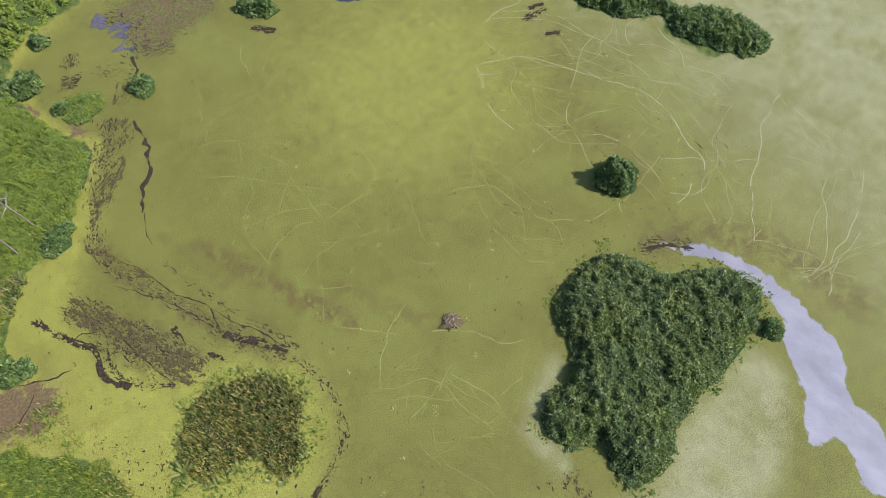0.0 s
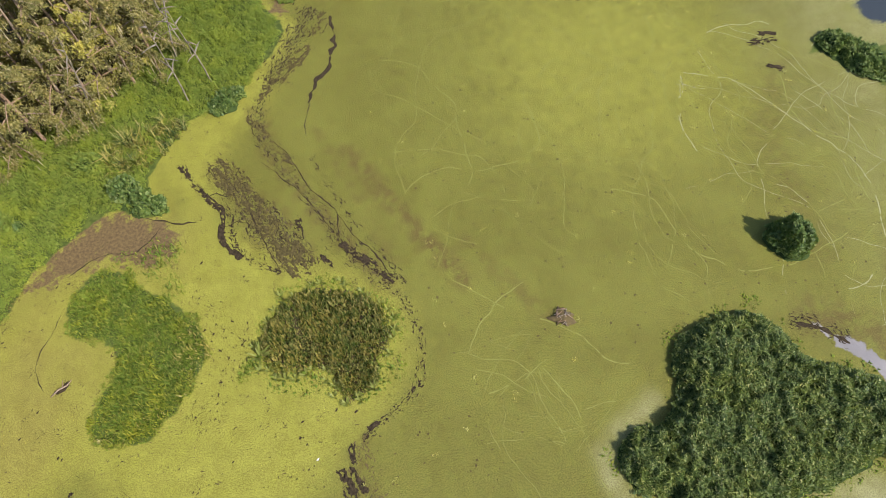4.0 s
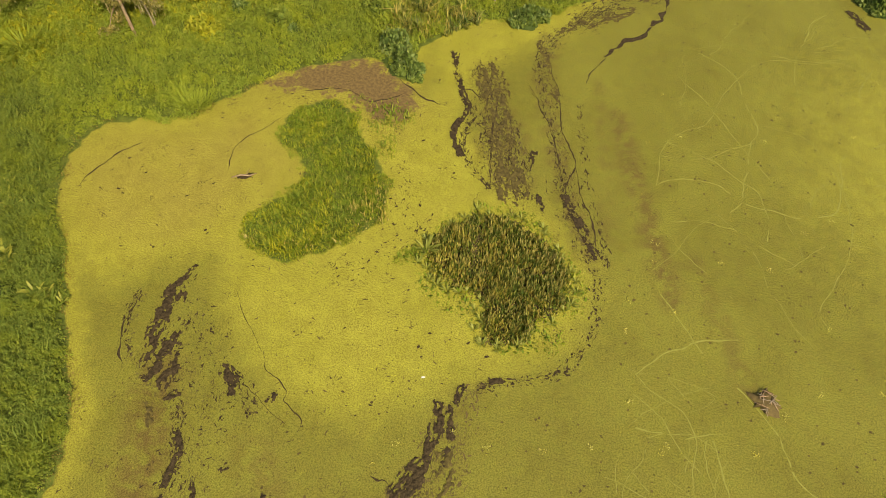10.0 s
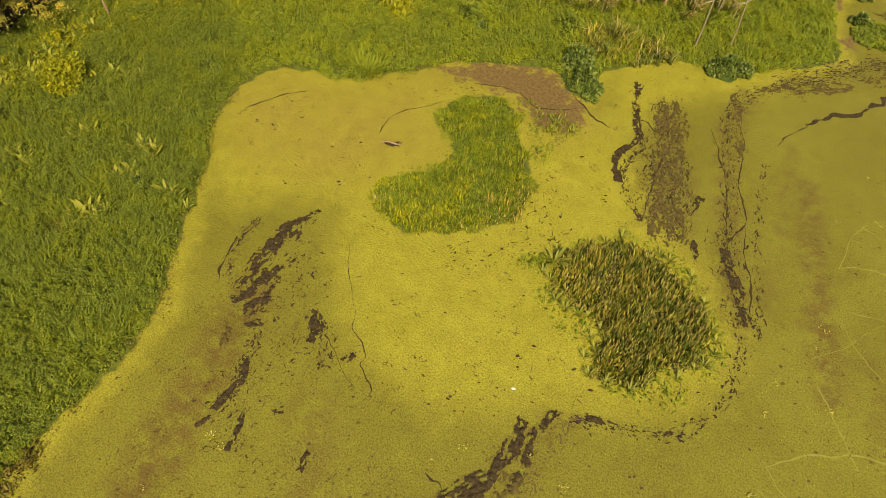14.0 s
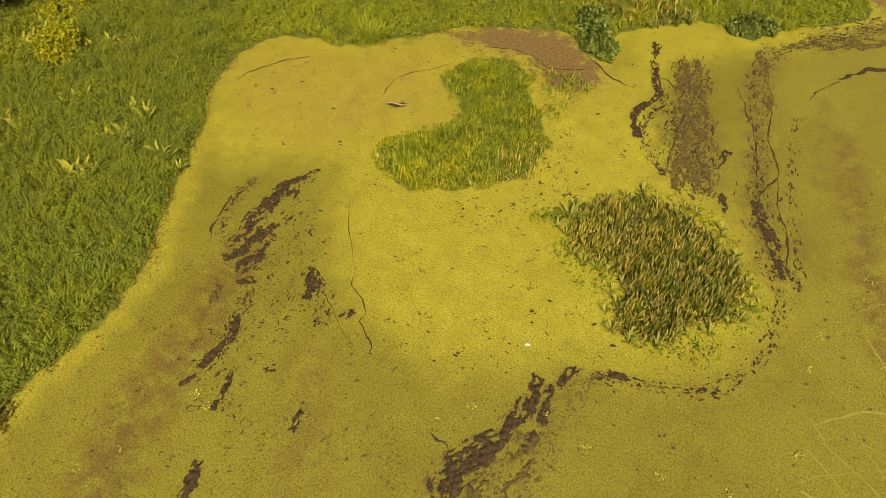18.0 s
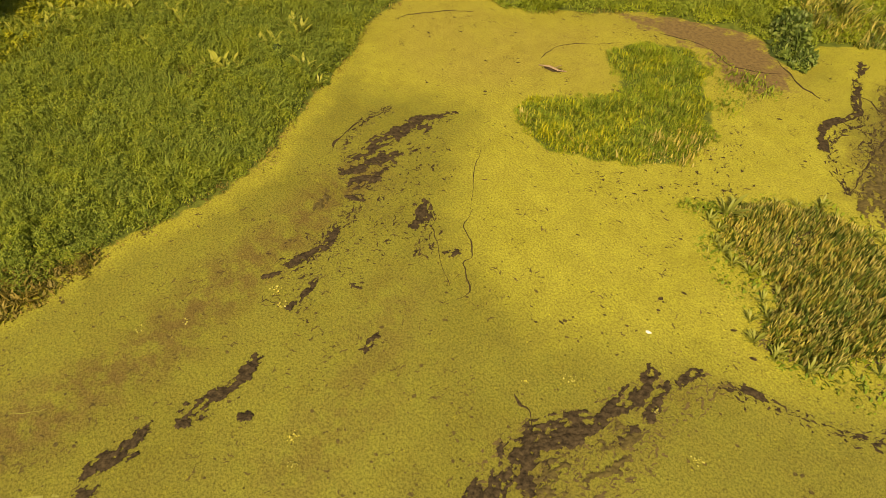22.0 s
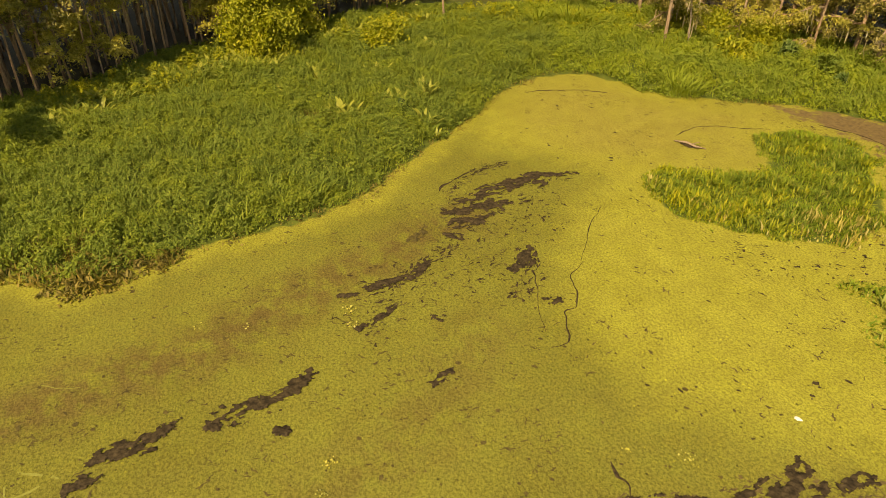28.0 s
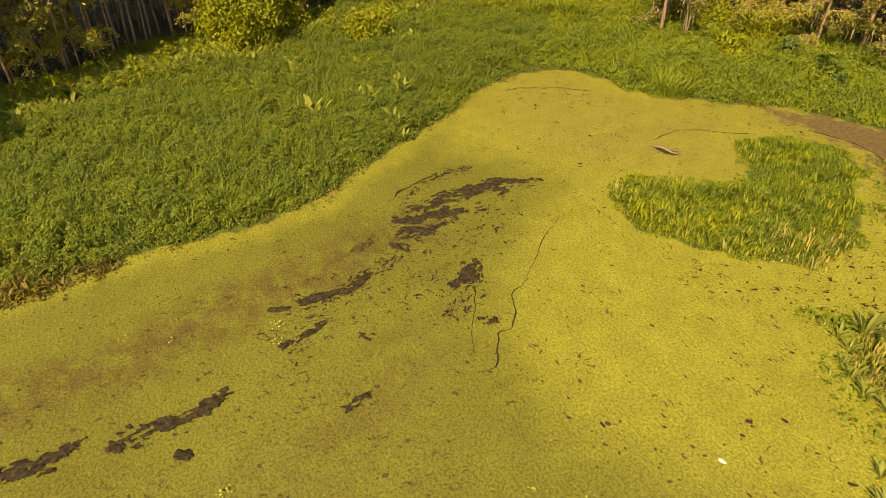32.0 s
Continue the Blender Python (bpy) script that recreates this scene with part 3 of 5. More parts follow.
CRACKS = [
    ([(7.2, 34.2), (6.8, 32.2), (6.1, 31.1)], 0.28), ([(6.1, 31.1), (5.6, 30.1), (4.7, 29.5), (4.2, 28.8), (3.8, 28.1)], 0.22), ([(3.8, 28.1), (3.3, 27.0), (3.0, 25.9)], 0.10),
    ([(1.1, 27.1), (1.8, 24.4), (2.1, 22.5), (2.7, 21.3), (2.9, 20.5), (2.6, 19.1), (3.1, 18.1)], 0.065), ([(2.9, 20.5), (3.3, 18.9), (3.9, 17.8), (4.2, 16.2)], 0.06),
    ([(0.2, 25.4), (1.0, 23.7), (1.7, 22.1), (2.2, 20.4), (2.6, 19.1)], 0.05), ([(-1.2, 24.4), (-1.1, 21.8), (-1.0, 20.1), (-0.7, 18.5)], 0.07),
    ([(-3.7, 25.3), (-2.9, 24.1), (-2.4, 23.0), (-2.9, 21.6), (-2.7, 20.6), (-2.0, 19.9)], 0.10), ([(-3.0, 24.0), (-2.5, 24.1), (-1.9, 23.6)], 0.06), ([(-2.8, 22.0), (-2.2, 22.1), (-1.6, 22.3)], 0.04),
    ([(-6.2, 24.2), (-5.4, 23.6), (-4.6, 23.1), (-3.8, 22.9)], 0.09), ([(-10.4, 22.3), (-8.8, 22.9), (-7.2, 22.4), (-5.6, 23.3)], 0.07),
]
CRACKS_WEST = [
    ([(-9.8, 11.2), (-8.8, 9.9), (-7.9, 9.0)], 0.025), ([(-7.9, 9.0), (-7.5, 8.4), (-7.0, 8.1), (-6.6, 7.7), (-6.5, 7.3), (-6.1, 7.05), (-5.7, 6.7), (-5.8, 6.3)], 0.042),
    ([(-12.7, 7.5), (-13.1, 7.9), (-13.4, 8.7), (-13.4, 9.2), (-13.35, 10.4)], 0.06), ([(-8.2, 7.6), (-7.5, 7.3), (-6.6, 6.7), (-6.2, 6.5)], 0.03),
    ([(-2.84, 5.36), (-2.55, 5.2), (-2.35, 5.25), (-2.15, 5.1), (-1.95, 4.95)], 0.06), ([(-16.6, 17.6), (-17.6, 16.4), (-18.2, 14.8)], 0.05),
    ([(-11.0, 20.4), (-11.6, 19.6), (-12.4, 18.2), (-12.2, 17.0)], 0.045), ([(20.6, 6.2), (21.4, 5.6), (22.3, 4.4)], 0.2), ([(10.2, 38.9), (9.9, 38.2), (9.4, 37.2)], 0.3),
]
for k, (pts, w) in enumerate(CRACKS + CRACKS_WEST):
    ribbon("mud_crack", pts, w, M_MUD, "dark winding mud crack through the duckweed", k * 1.7)
ribbon("mud_flat", [(10.5, 44.3), (10.5, 43.0), (10.9, 41.8), (10.5, 40.4), (10.2, 39.2)], 1.0, M_GREY, "dark grey bare mud beside the far shore", 4.4)


def slab(name, centre, size, turn, label, seed=0.0, material=None, high=0.03):
    """A flat lump of mud with a ragged outline."""
    vs, fs, n = [(0, 0, high)], [], 30
    for ring, (s, h) in enumerate(((0.72, 0.8), (1.0, 0.1))):
        for k in range(n):
            w = 2 * math.pi * k / n
            r = s * (1 + 0.7 * noise.noise((math.cos(w) * 1.6 + seed, math.sin(w) * 1.6, seed)) + 0.5 * noise.noise((math.cos(w) * 5, math.sin(w) * 5, seed)))
            vs.append((math.cos(w) * r * size[0] / 2, math.sin(w) * r * size[1] / 2, high * h))
    for k in range(n):
        j = (k + 1) % n
        fs += [(0, 1 + k, 1 + j), (1 + k, 1 + n + k, 1 + n + j, 1 + j)]
    ob = new(name, mesh_of(name, vs, fs, material or M_MUD, True))
    ob.matrix_basis = pose(*centre, 0.0, 0, 0, turn)
    return tagged(ob, label, "mud", "mud lumps")


def torn_patch(spine, width, cover, seed, material, label):
    """A torn sheet of mud along a spine: gnawed edges, holes and long shreds drawn out along it."""
    c = curve_through(spine, 5) if len(spine) > 2 else np.array(spine, float)
    way = c[-1] - c[0]
    way = way / (np.linalg.norm(way) + 1e-9) if len(spine) > 1 else np.array((0.6, 0.8))
    step, pad = (0.034 if width < 0.6 else 0.045), width * 1.25
    xs, ys = np.arange(c[:, 0].min() - pad, c[:, 0].max() + pad, step), np.arange(c[:, 1].min() - pad, c[:, 1].max() + pad, step)
    gx, gy = np.meshgrid(xs, ys)
    p = np.c_[gx.ravel(), gy.ravel()]
    d = line_dist(p, c) if len(c) > 1 else np.hypot(p[:, 0] - c[0, 0], p[:, 1] - c[0, 1])
    v = np.full(len(p), -1.0)
    for i in np.nonzero(d < pad)[0]:
        a, b = p[i] @ way, p[i, 0] * way[1] - p[i, 1] * way[0]
        n = 0.50 * noise.noise((a * 1.1, b * 3.0, seed)) + 0.62 * noise.noise((a * 3.0, b * 8.5, seed + 3)) + 0.50 * noise.noise((a * 8.0, b * 17.0, seed + 7))
        v[i] = 0.55 * cover - 0.10 + 0.42 * (1 - (d[i] / width) ** 2) + n
    z = 0.006 + 0.05 * np.clip(v, 0, 0.7) + 0.012 * rng.random(len(p))
    ids = np.arange(len(p)).reshape(len(ys), len(xs))
    quads = np.stack([ids[:-1, :-1], ids[:-1, 1:], ids[1:, 1:], ids[1:, :-1]], -1).reshape(-1, 4)
    quads = quads[(v[quads] > 0.16).sum(1) >= 3]
    used, inv = np.unique(quads, return_inverse=True)
    jit = (rng.random((len(used), 2)) - 0.5) * step * 0.7
    faces = inv.reshape(-1, 4)
    me = tri_mesh("mud_patch", np.c_[p[used] + jit, z[used]], np.concatenate([faces[:, [0, 1, 2]], faces[:, [0, 2, 3]]]), material)
    return tagged(new("mud_patch", me), label, "mud", kind="stuff")


PATCHES_SOUTH = [
    ([(-1.6, 4.4), (-1.45, 3.5), (-1.2, 2.7), (-0.9, 1.9)], 0.45, 0.25), ([(-0.9, 4.2), (-0.5, 5.4), (-0.35, 6.4)], 0.50, -0.30), ([(-1.75, 5.0), (-1.5, 5.5), (-1.35, 5.8)], 0.38, 0.35),
    ([(-1.0, 6.2), (-0.95, 6.9), (-0.95, 7.6), (-1.05, 8.3)], 0.25, 0.2), ([(-0.35, 7.2), (-0.5, 7.7), (-0.55, 8.2)], 0.14, 0.2), ([(-0.4, 8.6), (-0.25, 9.1)], 0.16, 0.25),
    ([(-0.55, 6.1), (-0.38, 6.75)], 0.15, 0.05), ([(0.7, 9.55), (1.1, 9.65)], 0.15, 0.1), ([(-1.92, 4.9), (-1.85, 4.72)], 0.15, 0.1), ([(-0.6, 3.9), (-0.45, 3.2), (-0.1, 2.4)], 0.35, -0.1),
]
PATCHES_MIDDLE = [
    ([(-7.0, -3.0), (-7.35, -2.4), (-7.3, -1.8), (-7.5, -1.3)], 0.20, 0.12), ([(-7.3, -0.5), (-7.3, 0.1), (-7.1, 0.6), (-7.5, 1.4)], 0.20, 0.12), ([(-7.1, -0.7), (-7.0, -0.1)], 0.11, 0.2),
    ([(-6.45, 0.4), (-6.35, 0.52)], 0.10, 0.2), ([(-6.05, 3.5), (-6.1, 4.0)], 0.13, 0.2), ([(-9.8, 5.4), (-9.5, 5.0)], 0.14, 0.2), ([(-9.5, 3.6), (-9.5, 4.4), (-9.4, 4.9)], 0.12, 0.25),
    ([(-9.55, 3.0), (-9.4, 3.3)], 0.11, 0.2), ([(-8.3, 2.9), (-8.45, 3.5), (-8.6, 3.9)], 0.10, 0.25), ([(-7.8, 4.55), (-7.7, 4.7)], 0.14, 0.1),
]
PATCHES_WEST = [
    ([(-12.0, 8.0), (-12.1, 9.2), (-12.1, 10.6)], 0.42, -0.08), ([(-11.6, 7.4), (-11.4, 8.4), (-11.2, 9.4)], 0.42, -0.09), ([(-11.0, 7.1), (-10.8, 7.9)], 0.26, 0.02), ([(-8.95, 7.95), (-8.4, 7.35)], 0.28, 0.1),
    ([(-12.1, 11.1), (-11.75, 11.9)], 0.16, 0.15), ([(-11.3, 6.2), (-10.9, 5.6)], 0.24, -0.1), ([(-10.6, 6.55), (-10.45, 6.75)], 0.20, 0.05), ([(-7.05, 7.2), (-6.95, 7.4)], 0.12, 0.2), ([(-11.7, 16.6), (-11.2, 16.8)], 0.14, 0.15),
]
PATCHES_NORTH = [
    ([(-2.0, 26.0), (-1.3, 23.8), (-0.7, 21.6), (-0.1, 19.6), (0.4, 18.3)], 0.80, -0.16), ([(-3.5, 25.2), (-2.9, 23.9), (-2.5, 22.8), (-2.9, 21.3), (-2.3, 20.0)], 0.15, 0.12), ([(-3.8, 26.6), (-3.6, 25.9)], 0.20, 0.1),
    ([(0.5, 28.3), (0.9, 27.3), (1.3, 25.8), (1.7, 24.4)], 0.28, -0.2), ([(1.0, 20.4), (1.0, 20.8)], 0.18, 0.15), ([(1.45, 18.4), (1.65, 17.8)], 0.14, 0.2), ([(1.7, 29.8), (3.4, 30.9), (5.0, 32.0)], 0.50, -0.22),
    ([(2.6, 18.6), (3.2, 17.7), (3.7, 16.8), (4.2, 15.8)], 0.22, 0.1), ([(6.0, 33.4), (6.6, 34.8)], 0.5, -0.2),
]
PATCHES_FAR = [([(29.4, 21.8), (30.6, 21.5)], 0.25, 0.1), ([(30.2, 22.2), (31.0, 21.9)], 0.18, 0.1), ([(29.2, 19.8), (29.7, 19.4)], 0.18, 0.1), ([(17.0, 34.8), (17.8, 33.6)], 0.25, 0.1), ([(9.0, 1.6), (8.5, 0.2), (8.3, -1.6)], 0.4, -0.25)]
for k, (pts, w, cover) in enumerate(PATCHES_SOUTH + PATCHES_MIDDLE + PATCHES_WEST + PATCHES_NORTH + PATCHES_FAR):
    torn_patch(pts, w * 1.12, cover, 2.7 * k + 0.4, M_MUD if cover > -0.1 else M_FILM, "dark torn sheet of wet mud lying in duckweed" if cover > 0 else "thin ragged film of dark mud on duckweed")


def flecks(name, poly, count, size, stretch, heading, material, label, ragged=0.4, high=0.02):
    """Many small torn bits lying flat."""
    p, _ = scatter(poly, count, ragged, 3.3)
    k = len(p)
    s = size * (0.25 + rng.random(k) ** 3 * 2.4)
    yaw = heading + (rng.random(k) - 0.5) * 1.1
    d, e = np.c_[np.cos(yaw), np.sin(yaw)], np.c_[-np.sin(yaw), np.cos(yaw)]
    v = np.empty((k, 6, 3))
    for j in range(6):
        w = 2 * np.pi * j / 6
        r = s * (0.6 + 0.8 * rng.random(k))
        xy = p + d * (np.cos(w) * r * stretch)[:, None] + e * (np.sin(w) * r)[:, None]
        v[:, j] = np.c_[xy, 0.004 + high * rng.random(k)]
    n = np.arange(k)[:, None] * 6
    f = np.concatenate([n + [0, 1, 2], n + [0, 2, 3], n + [0, 3, 4], n + [0, 4, 5]])
    return tagged(new(name, tri_mesh(name, v.reshape(-1, 3), f, material)), label, "debris", kind="stuff")


def strokes(name, p, length, width, heading, material, label, spread=0.5, curl=0.9, high=0.012):
    """Torn curved strips of mud or litter lying flat, pointed at both ends, at the places p."""
    k, n = len(p), 8
    ln = length * (0.3 + rng.random(k) ** 2 * 1.9)
    wd = width * (0.35 + rng.random(k) ** 2 * 1.7)
    yaw = heading + rng.normal(size=k) * spread
    bend = rng.normal(size=k) * curl
    v = np.empty((k, n, 2, 3))
    at = p - np.c_[np.cos(yaw), np.sin(yaw)] * (ln / 2)[:, None]
    z = 0.005 + high * rng.random(k)
    for j in range(n):
        t = j / (n - 1)
        w = yaw + bend * (t - 0.5) + 0.5 * np.sin(9 * t + 20 * yaw)
        half = wd / 2 * (np.sin(np.pi * (0.04 + 0.92 * t)) ** 0.7) * (0.55 + 0.9 * rng.random(k))
        side = np.c_[-np.sin(w), np.cos(w)] * half[:, None]
        v[:, j, 0, :2], v[:, j, 1, :2] = at + side, at - side
        v[:, j, :, 2] = (z * (0.5 + rng.random(k)))[:, None]
        at = at + np.c_[np.cos(w), np.sin(w)] * (ln / (n - 1))[:, None]
    o = np.arange(k)[:, None] * (2 * n)
    f = np.concatenate([np.concatenate([o + [2 * j, 2 * j + 1, 2 * j + 3], o + [2 * j, 2 * j + 3, 2 * j + 2]]) for j in range(n - 1)])
    return tagged(new(name, tri_mesh(name, v.reshape(-1, 3), f, material)), label, "debris", kind="stuff")


def along(pts, count, wide):
    """Random places along a line, thickest on it, and the line's heading there."""
    c = curve_through(pts, 10)
    i = rng.integers(0, len(c) - 1, count)
    t = c[i + 1] - c[i]
    yaw = np.arctan2(t[:, 1], t[:, 0])
    off = rng.normal(size=count) * wide
    return c[i] + t * rng.random(count)[:, None] + np.c_[-np.sin(yaw), np.cos(yaw)] * off[:, None], yaw


p, d = scatter(MUD_WEST, 650, 0.7, 4.3)
strokes("mud_shreds", p, 0.13, 0.035, 1.2, M_MUD, "small dark mud shreds in the duckweed", 0.8)
p, d = scatter(MUD_NORTH, 1100, 0.4, 2.3)
strokes("mud_shreds", p, 0.22, 0.035, 1.95, M_MUD, "matted dark mud fibres on the north strip", 0.45)
p, d = scatter(MUD_SOUTH, 700, 0.5, 1.3)
strokes("mud_shreds", p, 0.16, 0.035, 1.15, M_MUDBROWN, "thin brown mud shreds along the south channel", 0.5)
for pts, count, wide, size in (
    ([(3.6, 32.2), (2.4, 30.6), (1.2, 29.2), (0.7, 27.4), (0.8, 25.6), (1.6, 22.8), (2.4, 19.8)], 420, 0.26, 0.2), ([(2.4, 19.8), (3.0, 17.6), (4.0, 15.6)], 260, 0.28, 0.16),
    ([(6.4, 35.2), (4.8, 33.6), (3.4, 32.0), (2.2, 30.4)], 500, 0.5, 0.24), ([(4.2, 15.2), (4.4, 13.0), (3.4, 10.6), (1.6, 9.7), (0.2, 9.2)], 230, 0.14, 0.14),
    ([(-8.6, 8.0), (-7.9, 7.2), (-7.5, 6.5)], 60, 0.16, 0.12), ([(-10.3, 6.6), (-9.6, 5.0), (-9.4, 3.6)], 90, 0.14, 0.16), ([(-13.4, 10.4), (-13.4, 9.2), (-12.8, 8.0), (-11.6, 7.1)], 90, 0.1, 0.16),
    ([(-3.7, 26.4), (-3.0, 24.2), (-2.2, 22.6), (-2.4, 20.9), (-1.7, 19.5), (-0.7, 18.4)], 260, 0.1, 0.2), ([(20.4, 6.4), (21.4, 5.8), (22.4, 4.6)], 160, 0.22, 0.2),
    ([(-6.4, 13.0), (-4.6, 14.2), (-3.6, 15.6), (-4.4, 17.8)], 160, 0.4, 0.12), ([(9.0, 2.2), (8.4, 0.4), (8.2, -2.0)], 160, 0.5, 0.14), ([(8, 40), (9, 37.2), (7.2, 36)], 140, 0.4, 0.3), ([(5.8, 40.4), (6.4, 39.6)], 120, 0.35, 0.3), ([(7.4, 42.2), (6.8, 41.2)], 60, 0.3, 0.3), ([(11.0, 43.6), (11.6, 41.0), (10.8, 38.8), (12.6, 37.8)], 160, 0.5, 0.35),
    ([(2.8, 24.4), (3.3, 21.0), (4.2, 17.6), (4.6, 15.4)], 150, 0.12, 0.16),
):
    p, yaw = along(pts, count, wide)
    strokes("mud_shreds", p, size, 0.04, yaw, M_MUD, "dark mud fibres drawn out along a wash line", 0.4)
p, d = scatter(FRESH, 420, 0.4, 6.1)
p = p[rng.integers(0, len(p), 1500)] + rng.normal(size=(1500, 2)) * 0.16
strokes("weed_shreds", p, 0.11, 0.026, 0.3, M_FILM, "short dark weed shreds gathered in loose groups on duckweed", 0.9)
CHURNED = curve_through([(-12.6, -4), (-12.4, 4), (-13.2, 8), (-10, 10), (-7.4, 7.4), (-4.6, 6.4), (-2.4, 3), (0, 1.4), (-3, -4)], 4, True)
p, d = scatter(CHURNED, 380, 0.4, 6.6)
p = p[rng.integers(0, len(p), 1500)] + rng.normal(size=(1500, 2)) * 0.2
strokes("weed_shreds", p, 0.12, 0.024, 1.3, M_FILM, "short dark weed shreds strewn over the churned water", 0.6)
flecks("mud_flecks", FRESH, 650, 0.019, 2.0, 0.4, M_MUD, "tiny dark bits scattered on bright duckweed")
p, d = scatter(FRESH, 1100, 0.4, 8.8)
strokes("weed_shreds", p, 0.12, 0.022, 0.5, M_MUDBROWN, "thin brown shreds scattered on bright duckweed", 1.0)
FLOATERS = curve_through([(-11, -4), (-10, 2), (-6, 6), (4, 9), (5, 17), (6, 26), (10, 33), (20, 30), (30, 24), (30, 6), (8, 8), (6, -6)], 4, True)
p, d = scatter(FLOATERS, 420, 0.4, 7.7)
p = p[wob(p, 0.35, 4.4) > -0.08]
near_centre = p[rng.integers(0, len(p), 1500)] + rng.normal(size=(1500, 2)) * 0.07
v, f = leaves(np.c_[near_centre, 0.02 + 0.05 * rng.random(1500)], 0.022 + 0.03 * rng.random(1500), 1.0, 1.4)
tagged(new("floating_rosettes", tri_mesh("floating_rosettes", v, f, M_PALEWEED)), "pale floating leaf rosettes dotted over the pond", "plants", kind="stuff")


def trails(name, poly, count, steps, material, label, seed):
    """Pale tracks that birds and turtles left in the weed: long wandering lines of ragged width, broken here and there."""
    r = random.Random(seed)
    poly = np.asarray(poly)
    lo, hi = poly.min(0), poly.max(0)
    vs, fs = [], []
    for _ in range(count):
        x, y = r.uniform(lo[0], hi[0]), r.uniform(lo[1], hi[1])
        w, turn, wide = r.uniform(0, 6.28), 0.0, 0.026 + 0.05 * r.random() ** 2
        pts = []
        for _ in range(int(steps * r.uniform(0.4, 1.6))):
            turn = 0.8 * turn + r.gauss(0, 0.012)
            w += turn + r.gauss(0, 0.14)
            x, y = x + 0.16 * math.cos(w), y + 0.16 * math.sin(w)
            pts.append((x, y))
        pts = np.array(pts)
        inside = sdf(pts, poly) > 0
        faint = np.array([noise.noise((a * 0.8, b * 0.8, seed)) for a, b in pts]) > -0.27
        t = np.gradient(pts, axis=0)
        t /= np.linalg.norm(t, axis=1)[:, None]
        for i, (q, m) in enumerate(zip(pts, t)):
            h = wide * (0.35 + 0.65 * r.random()) / 2
            k = len(vs)
            vs += [(q[0] - m[1] * h, q[1] + m[0] * h, 0.006), (q[0] + m[1] * h, q[1] - m[0] * h, 0.006)]
            if i and inside[i] and inside[i - 1] and faint[i] and r.random() > 0.02:
                fs += [(k - 2, k - 1, k + 1), (k - 2, k + 1, k)]
    return tagged(new(name, tri_mesh(name, np.array(vs), np.array(fs), material)), label, "duckweed", kind="stuff")


OPEN_POND = curve_through([(6, 8), (6.5, 16), (7, 25), (10, 34), (20, 33), (32, 24), (33, 8), (24.5, -4), (24, 4), (20, 8.6), (14, 8.4), (9, 5)], 4, True)
EAST_POND = curve_through([(20, 9), (21, 18), (30, 24), (35, 12), (30, -6), (24.8, -4), (24.4, 4), (22, 7)], 4, True)
trails("duckweed_trails", OPEN_POND, 85, 110, M_TRAIL, "pale wandering tracks through the duckweed", 3)
trails("duckweed_trails", EAST_POND, 48, 130, M_TRAILPALE, "whitish tracks crossing the pale east weed", 4)
trails("duckweed_trails", np.array([(-10.5, -5.5), (-10, -2.6), (-7.6, -2.6), (-5.4, -5.5)]), 10, 18, M_TRAIL, "pale branching tracks near the west shore", 5)
trails("duckweed_trails", np.array([(4.5, 3), (5.5, 12), (9, 12), (9.6, 6), (8.6, 1)]), 13, 34, M_TRAIL, "pale wandering tracks through the duckweed", 6)
POND = curve_through([(-12, -4), (-11, 2), (-8, 8), (4, 10), (5, 17), (6, 26), (10, 34), (22, 32), (30, 24), (30, 6), (8, 8), (6, -6)], 4, True)
flecks("weed_specks", POND, 7000, 0.020, 1.3, 0.4, M_FILM, "small dark specks floating among the duckweed")


# ---- low plants ----
def field_of_blades(name, poly, density, tall, wide, material, label, ragged=0.3, lean=0.35, edge=0.6, parent=None, keep=None, category="plants", bend=0.7, tuft=0):
    box = np.prod(poly.max(0) - poly.min(0))
    p, d = scatter(poly, int(density * box), ragged, 2.2)
    if tuft:
        own = rng.integers(0, max(1, len(p) // tuft), len(p))
        p, d = p[own] + rng.normal(size=(len(p), 2)) * 0.035, d[own]
    if keep is not None:
        ok = keep(p)
        p, d = p[ok], d[ok]
    k = len(p)
    z = ground_height(p) - 0.03
    lump = 0.8 + 0.5 * wob(p, 0.75, 6) + 0.55 * wob(p, 1.9, 1)
    h = tall * np.maximum(lump, 0.25) * (0.6 + 0.7 * rng.random(k)) * (0.45 + 0.55 * soft_step(d, 0, edge))
    v, f = blades(np.c_[p, z], h, wide * (0.6 + 0.8 * rng.random(k)), lean * (0.3 + rng.random(k)), 0.05 + bend * rng.random(k))
    me = tri_mesh(name, v, f, material)
    if parent is not None:
        return part(name, me, parent, label, "stuff")
    return tagged(new(name, me), label, category, kind="stuff")


WEST_BANK = curve_through([(-14.6, -4.4), (-13.2, -2.4), (-13.4, 0), (-13.3, 3), (-13.9, 5.5), (-15.5, 8.2), (-17.4, 11.8), (-19.1, 14.4), (-19.9, 17.0), (-22, 20), (-27, 20), (-31, 16),
                           (-30.4, 11), (-29, 3), (-26.6, -1), (-25.5, -6), (-24, -14), (-16, -14)], 4, True)
NORTH_BANK = curve_through([(-19.9, 17.0), (-18.7, 18.5), (-15.7, 19.3), (-14.2, 20.7), (-12.2, 23.0), (-9.8, 24.7), (-7.6, 25.5), (-5.7, 24.9), (-5.6, 26.8), (-2.7, 29.6), (0, 30), (2.9, 33.0),
                            (4.0, 34.7), (3.2, 38), (1, 46), (-3.6, 37), (-6, 33.4), (-11, 31.6), (-16, 31), (-22, 29), (-27, 25), (-29, 20), (-24, 20)], 4, True)
